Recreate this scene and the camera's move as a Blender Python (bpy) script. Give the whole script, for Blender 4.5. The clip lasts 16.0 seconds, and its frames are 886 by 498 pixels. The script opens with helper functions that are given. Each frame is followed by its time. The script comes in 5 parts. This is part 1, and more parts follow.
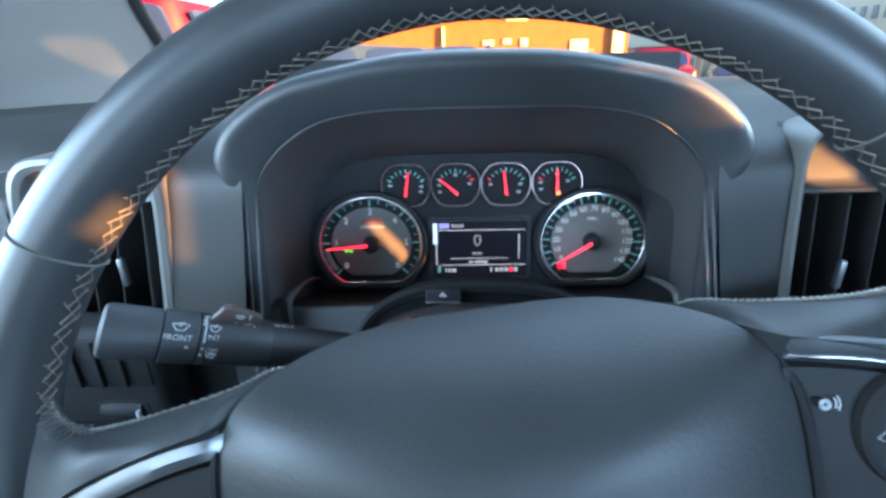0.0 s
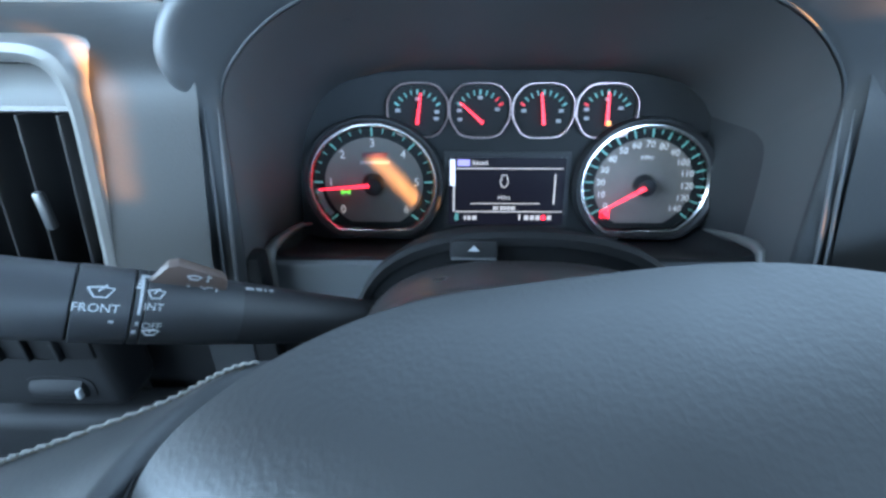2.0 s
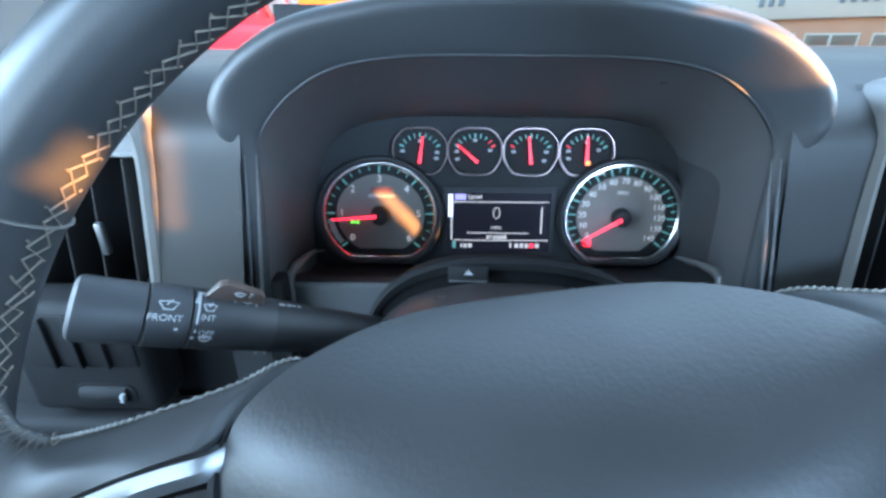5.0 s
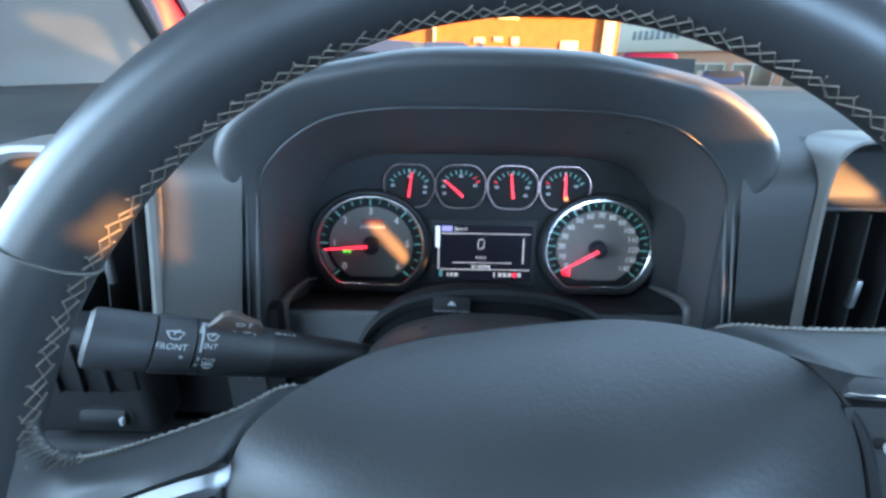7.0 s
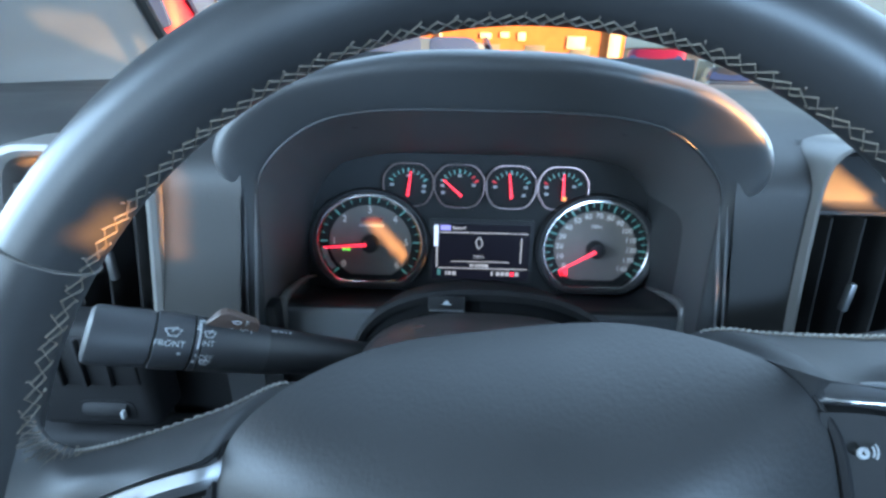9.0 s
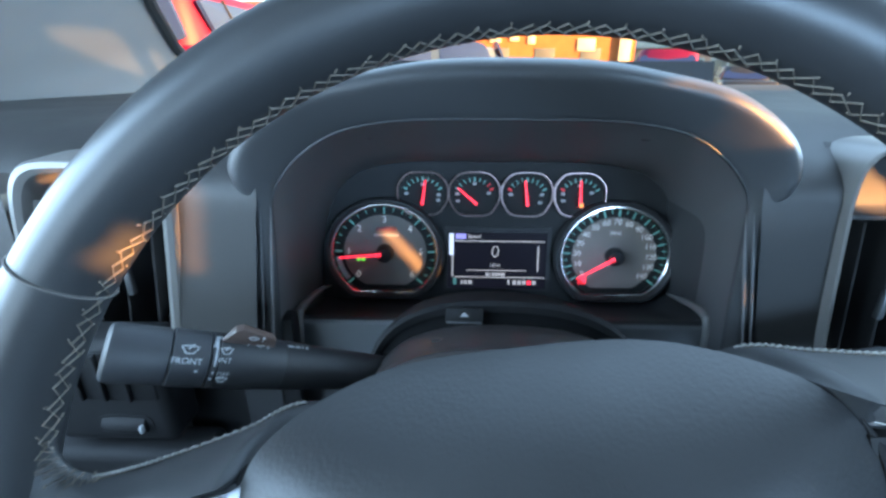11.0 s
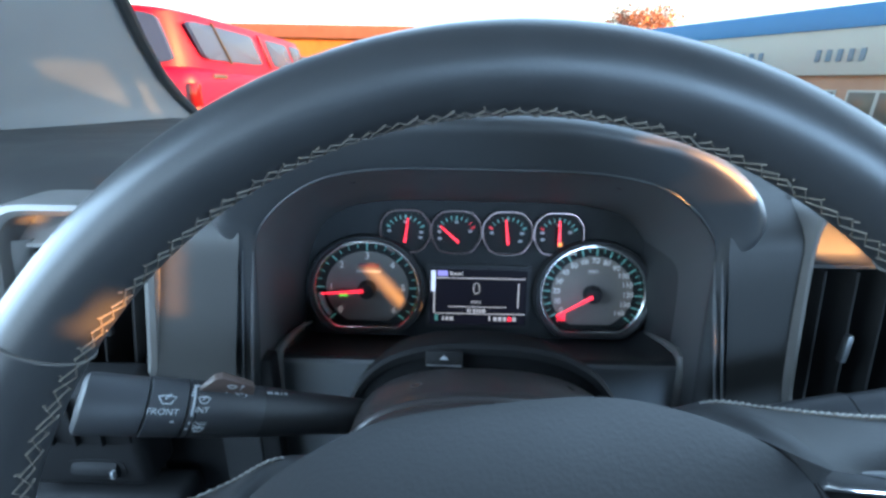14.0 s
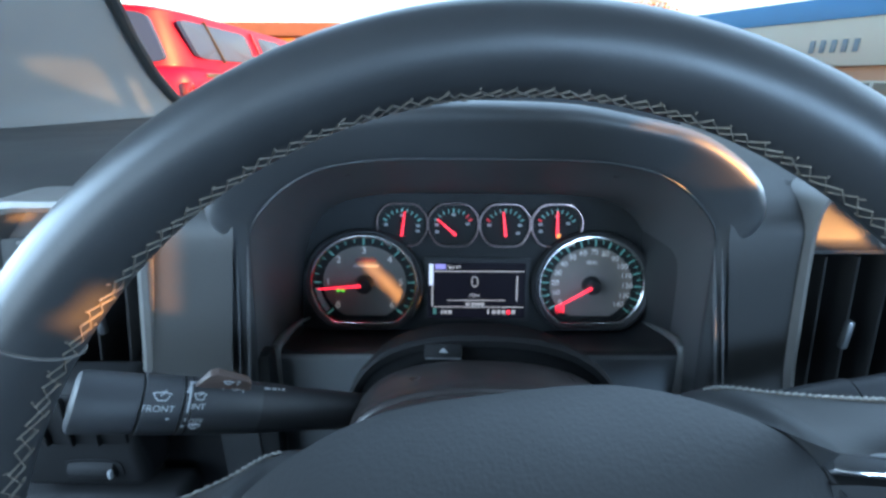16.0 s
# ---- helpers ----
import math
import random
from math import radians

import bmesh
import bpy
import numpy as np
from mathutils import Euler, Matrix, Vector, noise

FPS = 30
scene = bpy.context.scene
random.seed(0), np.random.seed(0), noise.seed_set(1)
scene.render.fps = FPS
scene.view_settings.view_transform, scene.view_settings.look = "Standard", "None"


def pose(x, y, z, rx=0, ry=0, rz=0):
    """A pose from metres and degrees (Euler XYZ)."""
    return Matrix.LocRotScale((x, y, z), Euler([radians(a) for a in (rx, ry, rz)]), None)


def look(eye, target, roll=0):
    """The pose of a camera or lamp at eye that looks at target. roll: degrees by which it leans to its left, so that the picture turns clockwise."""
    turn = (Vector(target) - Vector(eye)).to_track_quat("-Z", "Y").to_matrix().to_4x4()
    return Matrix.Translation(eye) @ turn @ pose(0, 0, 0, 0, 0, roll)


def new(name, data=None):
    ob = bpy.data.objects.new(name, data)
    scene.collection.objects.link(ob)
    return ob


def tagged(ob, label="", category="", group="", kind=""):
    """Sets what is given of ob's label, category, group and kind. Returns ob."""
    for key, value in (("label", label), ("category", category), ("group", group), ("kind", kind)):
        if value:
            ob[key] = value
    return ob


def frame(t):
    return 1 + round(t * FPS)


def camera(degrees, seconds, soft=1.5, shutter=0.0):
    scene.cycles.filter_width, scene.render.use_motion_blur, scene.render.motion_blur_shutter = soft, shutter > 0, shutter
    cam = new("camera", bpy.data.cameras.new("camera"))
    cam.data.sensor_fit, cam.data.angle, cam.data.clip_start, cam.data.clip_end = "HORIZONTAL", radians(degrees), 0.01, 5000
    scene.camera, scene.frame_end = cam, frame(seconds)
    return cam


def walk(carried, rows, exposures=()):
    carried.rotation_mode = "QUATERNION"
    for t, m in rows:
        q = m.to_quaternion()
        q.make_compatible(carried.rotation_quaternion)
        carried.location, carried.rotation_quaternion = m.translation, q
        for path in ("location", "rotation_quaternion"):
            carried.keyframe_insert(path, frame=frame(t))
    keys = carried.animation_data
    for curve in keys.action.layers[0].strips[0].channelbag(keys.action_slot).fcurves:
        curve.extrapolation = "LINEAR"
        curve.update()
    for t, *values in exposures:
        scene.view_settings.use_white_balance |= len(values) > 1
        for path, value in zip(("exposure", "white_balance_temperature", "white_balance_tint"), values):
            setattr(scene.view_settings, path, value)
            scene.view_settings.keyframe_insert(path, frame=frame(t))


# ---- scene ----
cam = camera(88.3, 16.0, soft=2.8, shutter=0.3)
PATH = [
    (0.0, (-0.0323, -0.4157, 1.5104), (-0.0556, 0.5130, 1.1405), -1.40),
    (0.5, (-0.0166, -0.4099, 1.5105), (-0.0330, 0.5027, 1.1021), -2.00),
    (1.0, (-0.0198, -0.3527, 1.4875), (-0.0377, 0.5592, 1.0776), -2.14),
    (1.5, (-0.0104, -0.3424, 1.5051), (-0.0810, 0.5418, 1.0434), -2.67),
    (2.0, (-0.0544, -0.3433, 1.4755), (-0.0638, 0.5392, 1.0053), -0.00),
    (2.5, (-0.0588, -0.3732, 1.4981), (-0.0808, 0.5129, 1.0351), 0.44),
    (3.0, (-0.0602, -0.3710, 1.4940), (-0.0766, 0.5076, 1.0168), 1.01),
    (3.5, (-0.0740, -0.3744, 1.4937), (-0.0998, 0.5062, 1.0205), 0.57),
    (4.0, (-0.0678, -0.3800, 1.4840), (-0.0936, 0.5037, 1.0167), 0.39),
    (4.5, (-0.0639, -0.3871, 1.4874), (-0.0834, 0.5076, 1.0413), 0.30),
    (5.0, (-0.0545, -0.3814, 1.4945), (-0.0604, 0.5262, 1.0746), 0.39),
    (7.5, (-0.0503, -0.4015, 1.5120), (-0.0381, 0.5244, 1.1345), 1.27),
    (8.0, (-0.0510, -0.4007, 1.5119), (-0.0439, 0.5238, 1.1308), 1.45),
    (8.5, (-0.0493, -0.3989, 1.5118), (-0.0533, 0.5273, 1.1349), 1.40),
    (9.0, (-0.0443, -0.4018, 1.5155), (-0.0425, 0.5205, 1.1289), 1.54),
    (11.5, (-0.0478, -0.3900, 1.5190), (-0.0763, 0.5374, 1.1458), 0.02),
    (12.0, (-0.0477, -0.3853, 1.5278), (-0.0669, 0.5444, 1.1599), 0.12),
    (12.5, (-0.0461, -0.3856, 1.5263), (-0.0591, 0.5455, 1.1620), 0.33),
    (13.0, (-0.0473, -0.3884, 1.5286), (-0.0499, 0.5462, 1.1730), 0.74),
    (13.5, (-0.0470, -0.3898, 1.5301), (-0.0428, 0.5482, 1.1835), 1.15),
    (14.0, (-0.0447, -0.3955, 1.5341), (-0.0381, 0.5468, 1.1991), 1.40),
    (14.5, (-0.0479, -0.3956, 1.5331), (-0.0424, 0.5478, 1.2017), 1.43),
    (15.0, (-0.0476, -0.3964, 1.5322), (-0.0432, 0.5472, 1.2012), 1.27),
    (15.5, (-0.0487, -0.3966, 1.5327), (-0.0447, 0.5451, 1.1963), 0.90),
    (16.0, (-0.0446, -0.3933, 1.5296), (-0.0324, 0.5467, 1.1884), 0.59),
]
EXPOSURE = [(0.0, 3.64), (0.5, 3.64), (1.0, 3.81), (1.5, 3.81), (2.0, 4.01), (3.0, 3.98), (4.0, 4.03), (4.5, 4.03), (5.2, 4.08), (7.5, 3.66), (9.0, 3.66), (11.5, 3.56), (13.0, 3.53), (14.0, 3.43), (15.0, 3.33), (16.0, 3.33)]
walk(cam, [(t, look(eye, target, roll)) for t, eye, target, roll in PATH], EXPOSURE)

# ---------------------------------------------------------------- light
SUN_EL, SUN_AZ = 8.0, 60.0          # degrees up, degrees to the right of straight behind
world = bpy.data.worlds.new("world")
scene.world = world
world.use_nodes = True
wn = world.node_tree
sky = wn.nodes.new("ShaderNodeTexSky")
sky.sky_type, sky.sun_disc = "NISHITA", False
sky.sun_elevation, sky.sun_rotation = radians(SUN_EL), radians(180 - SUN_AZ)
sky.air_density, sky.dust_density, sky.ozone_density = 1.0, 0.6, 1.2
wn.links.new(sky.outputs[0], wn.nodes["Background"].inputs[0])
wn.nodes["Background"].inputs[1].default_value = 0.066
sun = bpy.data.lights.new("sun", "SUN")
sun.energy, sun.angle, sun.color = 3.4, radians(0.25), (1.0, 0.45, 0.13)
sun_dir = Vector((-math.sin(radians(SUN_AZ)) * math.cos(radians(SUN_EL)), math.cos(radians(SUN_AZ)) * math.cos(radians(SUN_EL)), -math.sin(radians(SUN_EL))))
sun_ob = new("sun", sun)
sun_ob.rotation_mode = "QUATERNION"
sun_ob.rotation_quaternion = sun_dir.to_track_quat("-Z", "Y")
sun_ob.location = (9, -6, 4)


def window_light(name, at, toward, w, h, power, color=(0.44, 0.70, 1.0)):
    """An area lamp added near a cab window to stand in for the sky's light."""
    la = bpy.data.lights.new(name, "AREA")
    la.shape, la.size, la.size_y, la.energy, la.color = "RECTANGLE", w, h, power, color
    ob = new(name, la)
    ob.matrix_world = look(at, toward)
    return ob


window_light("rear_window_sky", (0.45, -1.70, 1.64), (0.1, 0.0, 1.45), 1.1, 0.40, 6.0, (0.43, 0.70, 1.04))
window_light("driver_window_sky", (-0.545, -0.22, 1.61), (0.0, -0.20, 1.40), 0.66, 0.44, 1.6, (0.46, 0.71, 1.0))
# Added fill from an unseen side window, to brighten the rev counter
window_light("rear_side_fill", (-0.545, -1.12, 1.64), (-0.08, 0.0, 1.37), 0.55, 0.36, 0.65, (0.46, 0.71, 1.0))
window_light("passenger_window_sky", (1.27, 0.02, 1.62), (0.0, -0.15, 1.42), 0.70, 0.40, 3.2)
# Added fill for rim and dash, on top of the sky through the screen
window_light("upper_screen_fill", (0.30, -0.03, 1.80), (0.1, -0.35, 1.35), 1.4, 0.30, 0.7)


# ---------------------------------------------------------------- materials
def material(name, base, rough=0.5, metal=0.0, spec=0.5, grain=0.0, grain_scale=400.0, stain=0.0, stain_scale=8.0, rough_var=0.0, emit=None, emit_strength=1.0, coat=0.0):
    """A surface with colour variation at two scales and a fine relief."""
    m = bpy.data.materials.new(name)
    m.use_nodes = True
    n, l = m.node_tree.nodes, m.node_tree.links
    p = n["Principled BSDF"]
    p.inputs["Base Color"].default_value = (*base, 1)
    p.inputs["Roughness"].default_value = rough
    p.inputs["Metallic"].default_value = metal
    p.inputs["Specular IOR Level"].default_value = spec
    p.inputs["Coat Weight"].default_value = coat
    p.inputs["Coat Roughness"].default_value = 0.15
    if emit:
        p.inputs["Emission Color"].default_value = (*emit, 1)
        p.inputs["Emission Strength"].default_value = emit_strength
    co = n.new("ShaderNodeTexCoord")
    if stain > 0 or rough_var > 0:
        t = n.new("ShaderNodeTexNoise")
        t.inputs["Scale"].default_value, t.inputs["Detail"].default_value = stain_scale, 5.0
        l.new(co.outputs["Object"], t.inputs["Vector"])
        if stain > 0:
            mix = n.new("ShaderNodeMix")
            mix.data_type = "RGBA"
            mix.inputs["A"].default_value = (*[c * (1 - stain) for c in base], 1)
            mix.inputs["B"].default_value = (*[min(1.0, c * (1 + stain)) for c in base], 1)
            l.new(t.outputs["Fac"], mix.inputs["Factor"])
            l.new(mix.outputs["Result"], p.inputs["Base Color"])
        if rough_var > 0:
            r = n.new("ShaderNodeMapRange")
            r.inputs["From Min"].default_value, r.inputs["From Max"].default_value = 0.3, 0.7
            r.inputs["To Min"].default_value, r.inputs["To Max"].default_value = max(0.02, rough - rough_var), min(1.0, rough + rough_var)
            l.new(t.outputs["Fac"], r.inputs["Value"])
            l.new(r.outputs["Result"], p.inputs["Roughness"])
    if grain > 0:
        g = n.new("ShaderNodeTexVoronoi")
        g.inputs["Scale"].default_value = grain_scale
        l.new(co.outputs["Object"], g.inputs["Vector"])
        g2 = n.new("ShaderNodeTexNoise")
        g2.inputs["Scale"].default_value, g2.inputs["Detail"].default_value = grain_scale * 0.35, 4.0
        l.new(co.outputs["Object"], g2.inputs["Vector"])
        add = n.new("ShaderNodeMath")
        add.operation = "ADD"
        l.new(g.outputs["Distance"], add.inputs[0])
        l.new(g2.outputs["Fac"], add.inputs[1])
        b = n.new("ShaderNodeBump")
        b.inputs["Strength"].default_value, b.inputs["Distance"].default_value = grain, 0.0002
        l.new(add.outputs[0], b.inputs["Height"])
        l.new(b.outputs["Normal"], p.inputs["Normal"])
    return m


M_DASH = material("soft dash plastic", (0.0215, 0.0208, 0.0205), 0.55, grain=0.25, grain_scale=900, stain=0.12, stain_scale=14, rough_var=0.06)
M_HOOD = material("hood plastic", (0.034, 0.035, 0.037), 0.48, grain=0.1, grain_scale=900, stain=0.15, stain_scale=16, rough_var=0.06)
# Hood plastic with light painted in: paler, as the bowl gets too little
M_HOOD_LIT = material("hood plastic, lightened", (0.068, 0.069, 0.071), 0.55, grain=0.1, grain_scale=900, stain=0.12, stain_scale=16)
M_RIB = material("smooth rib plastic", (0.11, 0.11, 0.112), 0.28, stain=0.1, stain_scale=30)
M_BEAD = material("smooth edge plastic", (0.038, 0.039, 0.041), 0.42, stain=0.1, stain_scale=30)
# Shade painted in: darkened so the mask blends with the dim bowl
M_MASK_SHADED = material("cluster mask plastic, darkened", (0.026, 0.027, 0.029), 0.7, spec=0.2, grain=0.08, grain_scale=1200, stain=0.15, stain_scale=20)
M_KNEE = material("dull black plastic", (0.011, 0.011, 0.012), 0.7, spec=0.2, grain=0.1, grain_scale=900, stain=0.2, stain_scale=30)
M_BROW = material("dark brow plastic", (0.022, 0.022, 0.023), 0.5, grain=0.05, grain_scale=900, stain=0.15, stain_scale=30)
M_BEZEL = material("vent frame plastic", (0.12, 0.115, 0.11), 0.32, grain=0.05, grain_scale=1000, stain=0.1, stain_scale=20)
# Left vent's brow and jamb: driver-window light put into a paler colour
M_BROW_LIT = material("brow plastic, lightened as lit", (0.20, 0.195, 0.19), 0.38, grain=0.05, grain_scale=1000, stain=0.1, stain_scale=20)
M_SWITCH = material("satin switch plastic", (0.016, 0.0155, 0.0155), 0.62, spec=0.15, grain=0.05, grain_scale=1000, stain=0.15, stain_scale=40)
M_SHELF = material("smooth shelf plastic", (0.095, 0.10, 0.106), 0.42, grain=0.05, grain_scale=1000, stain=0.12, stain_scale=20)
# Highlight of the shelf's rounded edge painted in as a lighter base
M_SHELFEDGE_LIT = material("shelf edge, lightened for its highlight", (0.14, 0.137, 0.134), 0.24, stain=0.1, stain_scale=30)
M_BADGE = material("dull red badge", (0.16, 0.06, 0.065), 0.5, stain=0.2, stain_scale=150)
M_BLACK = material("black plastic", (0.021, 0.021, 0.023), 0.5, spec=0.35, grain=0.1, grain_scale=1000, stain=0.2, stain_scale=25)
M_STALK = material("satin stalk plastic", (0.027, 0.028, 0.031), 0.52, spec=0.35, grain=0.06, grain_scale=1000, stain=0.2, stain_scale=40, rough_var=0.05)
M_RUBBER = material("black rubber", (0.012, 0.012, 0.014), 0.6, grain=0.1, grain_scale=900, stain=0.2, stain_scale=30)
# Near-black colour puts the shade inside the column recess
M_RECESS_SHADE = material("recess plastic, blackened as shade", (0.005, 0.005, 0.0055), 0.8, spec=0.1, stain=0.2, stain_scale=30)
M_GLOSS = material("smooth column plastic", (0.040, 0.034, 0.033), 0.30, stain=0.08, stain_scale=60, rough_var=0.03)
M_LEATHER = material("rim leather", (0.025, 0.0255, 0.0268), 0.40, grain=0.08, grain_scale=900, stain=0.15, stain_scale=40, rough_var=0.03)
M_SPOKE = material("spoke leather", (0.024, 0.0245, 0.026), 0.5, grain=0.12, grain_scale=900, stain=0.15, stain_scale=30, rough_var=0.04)
M_COVER = material("grained vinyl", (0.018, 0.0182, 0.019), 0.50, grain=0.28, grain_scale=520, stain=0.12, stain_scale=22, rough_var=0.06)


def wrinkle(m, strength, across, along):
    """Adds fine upright wrinkles to a leathery surface."""
    n, l = m.node_tree.nodes, m.node_tree.links
    p = n["Principled BSDF"]
    co = n.new("ShaderNodeTexCoord")
    mp = n.new("ShaderNodeMapping")
    mp.inputs["Scale"].default_value = (across, along, along)
    t = n.new("ShaderNodeTexNoise")
    t.inputs["Scale"].default_value, t.inputs["Detail"].default_value, t.inputs["Distortion"].default_value = 1.0, 3.0, 0.8
    b = n.new("ShaderNodeBump")
    b.inputs["Strength"].default_value, b.inputs["Distance"].default_value = strength, 0.0005
    l.new(co.outputs["Object"], mp.inputs["Vector"])
    l.new(mp.outputs["Vector"], t.inputs["Vector"])
    l.new(t.outputs["Fac"], b.inputs["Height"])
    old = p.inputs["Normal"].links[0].from_socket
    l.new(old, b.inputs["Normal"])
    l.new(b.outputs["Normal"], p.inputs["Normal"])


wrinkle(M_COVER, 0.2, 560.0, 300.0)
M_THREAD = material("grey thread", (0.112, 0.095, 0.078), 0.8, grain=0.4, grain_scale=1500, stain=0.35, stain_scale=120)
M_PALETHREAD = material("pale thread", (0.27, 0.262, 0.245), 0.8, grain=0.3, grain_scale=1500, stain=0.25, stain_scale=120)
M_SEAM = material("dull grey seam thread", (0.075, 0.07, 0.065), 0.8, grain=0.3, grain_scale=1500, stain=0.3, stain_scale=90)
M_PADDLE = material("brown-black paddle plastic", (0.075, 0.05, 0.042), 0.5, grain=0.08, grain_scale=1000, stain=0.15, stain_scale=40)
M_SILVER = material("brushed silver trim", (0.20, 0.203, 0.21), 0.40, metal=0.85, stain=0.06, stain_scale=60, rough_var=0.06)
M_CHROME = material("chrome", (0.66, 0.65, 0.64), 0.23, metal=1.0, stain=0.05, stain_scale=90)
M_DULLCHROME = material("dull chrome", (0.33, 0.24, 0.23), 0.30, metal=0.9, stain=0.1, stain_scale=90)
M_FAINT = material("faint markings", (0.32, 0.32, 0.33), 0.5, stain=0.1, stain_scale=90)
M_SIDEBAR = material("lit pale bar", (0.2, 0.25, 0.35), 0.4, emit=(0.5, 0.62, 0.85), emit_strength=0.14, stain=0.05)
M_DIAL = material("dial face", (0.175, 0.155, 0.145), 0.6, spec=0.15, stain=0.1, stain_scale=60)
M_DIALRING = material("dial ring", (0.015, 0.016, 0.017), 0.65, spec=0.2, stain=0.1, stain_scale=80)
M_TEAL = material("teal markings", (0.13, 0.33, 0.31), 0.5, emit=(0.15, 0.55, 0.5), emit_strength=0.022, stain=0.05)
M_WHITE = material("white markings", (0.62, 0.62, 0.62), 0.5, emit=(0.8, 0.78, 0.76), emit_strength=0.03, stain=0.05)
M_REDMARK = material("red markings", (0.6, 0.03, 0.04), 0.5, emit=(0.8, 0.03, 0.05), emit_strength=0.06, stain=0.05)
M_NEEDLE = material("lit red needle", (0.8, 0.02, 0.04), 0.4, emit=(0.8, 0.02, 0.045), emit_strength=0.25, stain=0.05)
M_AMBER = material("amber indicator", (0.8, 0.3, 0.03), 0.4, emit=(1.0, 0.3, 0.05), emit_strength=0.125, stain=0.05)
M_GREEN = material("green indicator", (0.1, 0.6, 0.05), 0.4, emit=(0.2, 1.0, 0.1), emit_strength=0.08, stain=0.05)
M_SCREEN = material("display glass", (0.004, 0.0045, 0.006), 0.3, spec=0.12, emit=(0.0055, 0.006, 0.012), emit_strength=0.12, stain=0.1)
M_SCREENDIM = material("dim display marks", (0.2, 0.2, 0.22), 0.4, emit=(0.7, 0.74, 0.82), emit_strength=0.055, stain=0.05)
M_SCREENWHITE = material("lit display marks", (0.3, 0.3, 0.32), 0.4, emit=(0.75, 0.78, 0.85), emit_strength=0.075, stain=0.05)
M_SCREENBLUE = material("lit blue marks", (0.1, 0.1, 0.3), 0.4, emit=(0.35, 0.35, 0.95), emit_strength=0.09, stain=0.05)
M_PRINT = material("white print", (0.30, 0.31, 0.32), 0.6, stain=0.1, stain_scale=200)
M_PILLAR = material("pillar trim", (0.15, 0.15, 0.148), 0.75, grain=0.3, grain_scale=800, stain=0.08, stain_scale=10)
M_SEAL = material("rubber seal", (0.02, 0.02, 0.02), 0.6, stain=0.2, stain_scale=30)
M_LINER = material("headliner cloth", (0.33, 0.32, 0.30), 0.9, grain=0.4, grain_scale=600, stain=0.08, stain_scale=9)
M_SEAT = material("seat cloth", (0.03, 0.03, 0.032), 0.85, grain=0.5, grain_scale=500, stain=0.2, stain_scale=12)
M_ASPHALT = material("asphalt", (0.06, 0.06, 0.06), 0.9, grain=0.5, grain_scale=60, stain=0.35, stain_scale=0.8)
M_REDPAINT = material("red car paint", (0.18, 0.002, 0.038), 0.45, coat=0.2, stain=0.08, stain_scale=3)
M_GREYPAINT = material("grey car paint", (0.05, 0.09, 0.16), 0.3, coat=0.5, stain=0.08, stain_scale=3)
M_DARKPAINT = material("dark grey car paint", (0.035, 0.04, 0.045), 0.3, coat=0.5, stain=0.08, stain_scale=3)
# Blue base colour stands in for the sky the glass reflects
M_CARGLASS_SKY = material("car glass with sky blue in it", (0.030, 0.062, 0.18), 0.25, spec=0.3, stain=0.1, stain_scale=2)
M_TAIL = material("lamp glass", (0.12, 0.004, 0.008), 0.12, coat=0.5, stain=0.2, stain_scale=20)
M_TYRE = material("tyre rubber", (0.02, 0.02, 0.02), 0.8, stain=0.2, stain_scale=12)
M_BRICK = material("orange brick", (0.36, 0.125, 0.042), 0.85, stain=0.3, stain_scale=1.2, grain=0.5, grain_scale=12)
M_ROOF = material("brown roof", (0.145, 0.070, 0.070), 0.8, stain=0.25, stain_scale=1.5)
M_PALE = material("pale trim and window glint", (0.62, 0.58, 0.44), 0.6, stain=0.15, stain_scale=2)
M_FASCIA = material("white fascia", (0.46, 0.53, 0.545), 0.5, stain=0.05, stain_scale=0.7)
M_BLUE = material("blue fascia band", (0.055, 0.27, 0.64), 0.5, stain=0.06, stain_scale=0.7)
M_SIGN = material("grey sign letters", (0.15, 0.25, 0.36), 0.4, stain=0.05)
M_TAN = material("tan wall panels", (0.48, 0.33, 0.26), 0.7, stain=0.15, stain_scale=0.8)
M_SHOPGLASS = material("shop window glass", (0.12, 0.13, 0.12), 0.3, stain=0.3, stain_scale=0.5)
M_BARK = material("bark", (0.10, 0.07, 0.05), 0.9, stain=0.3, stain_scale=6)
M_LEAF = material("autumn leaves", (0.40, 0.19, 0.13), 0.8, stain=0.4, stain_scale=2)


# ---------------------------------------------------------------- mesh helpers
def finish(bm, smooth=True):
    bmesh.ops.remove_doubles(bm, verts=bm.verts, dist=1e-6)
    bmesh.ops.recalc_face_normals(bm, faces=bm.faces)
    for f in bm.faces:
        f.smooth = smooth
    return bm


def part(name, bm, mat, parent=None, label="", smooth=True, sharp=35.0):
    """Links a bmesh as one mesh object, under a thing or a part."""
    finish(bm, smooth)
    if smooth:
        for e in bm.edges:
            if len(e.link_faces) == 2 and e.calc_face_angle(0.0) > radians(sharp):
                e.smooth = False
    me = bpy.data.meshes.new(name)
    bm.to_mesh(me)
    bm.free()
    me.materials.append(mat)
    ob = new(name, me)
    if parent is not None:
        ob.parent = parent
    if label:
        ob["label"] = label
    return ob


def thing(name, label, category, group="", kind="", at=(0, 0, 0)):
    ob = new(name)
    ob.empty_display_size = 0.05
    ob.location = at
    return tagged(ob, label, category, group, kind)


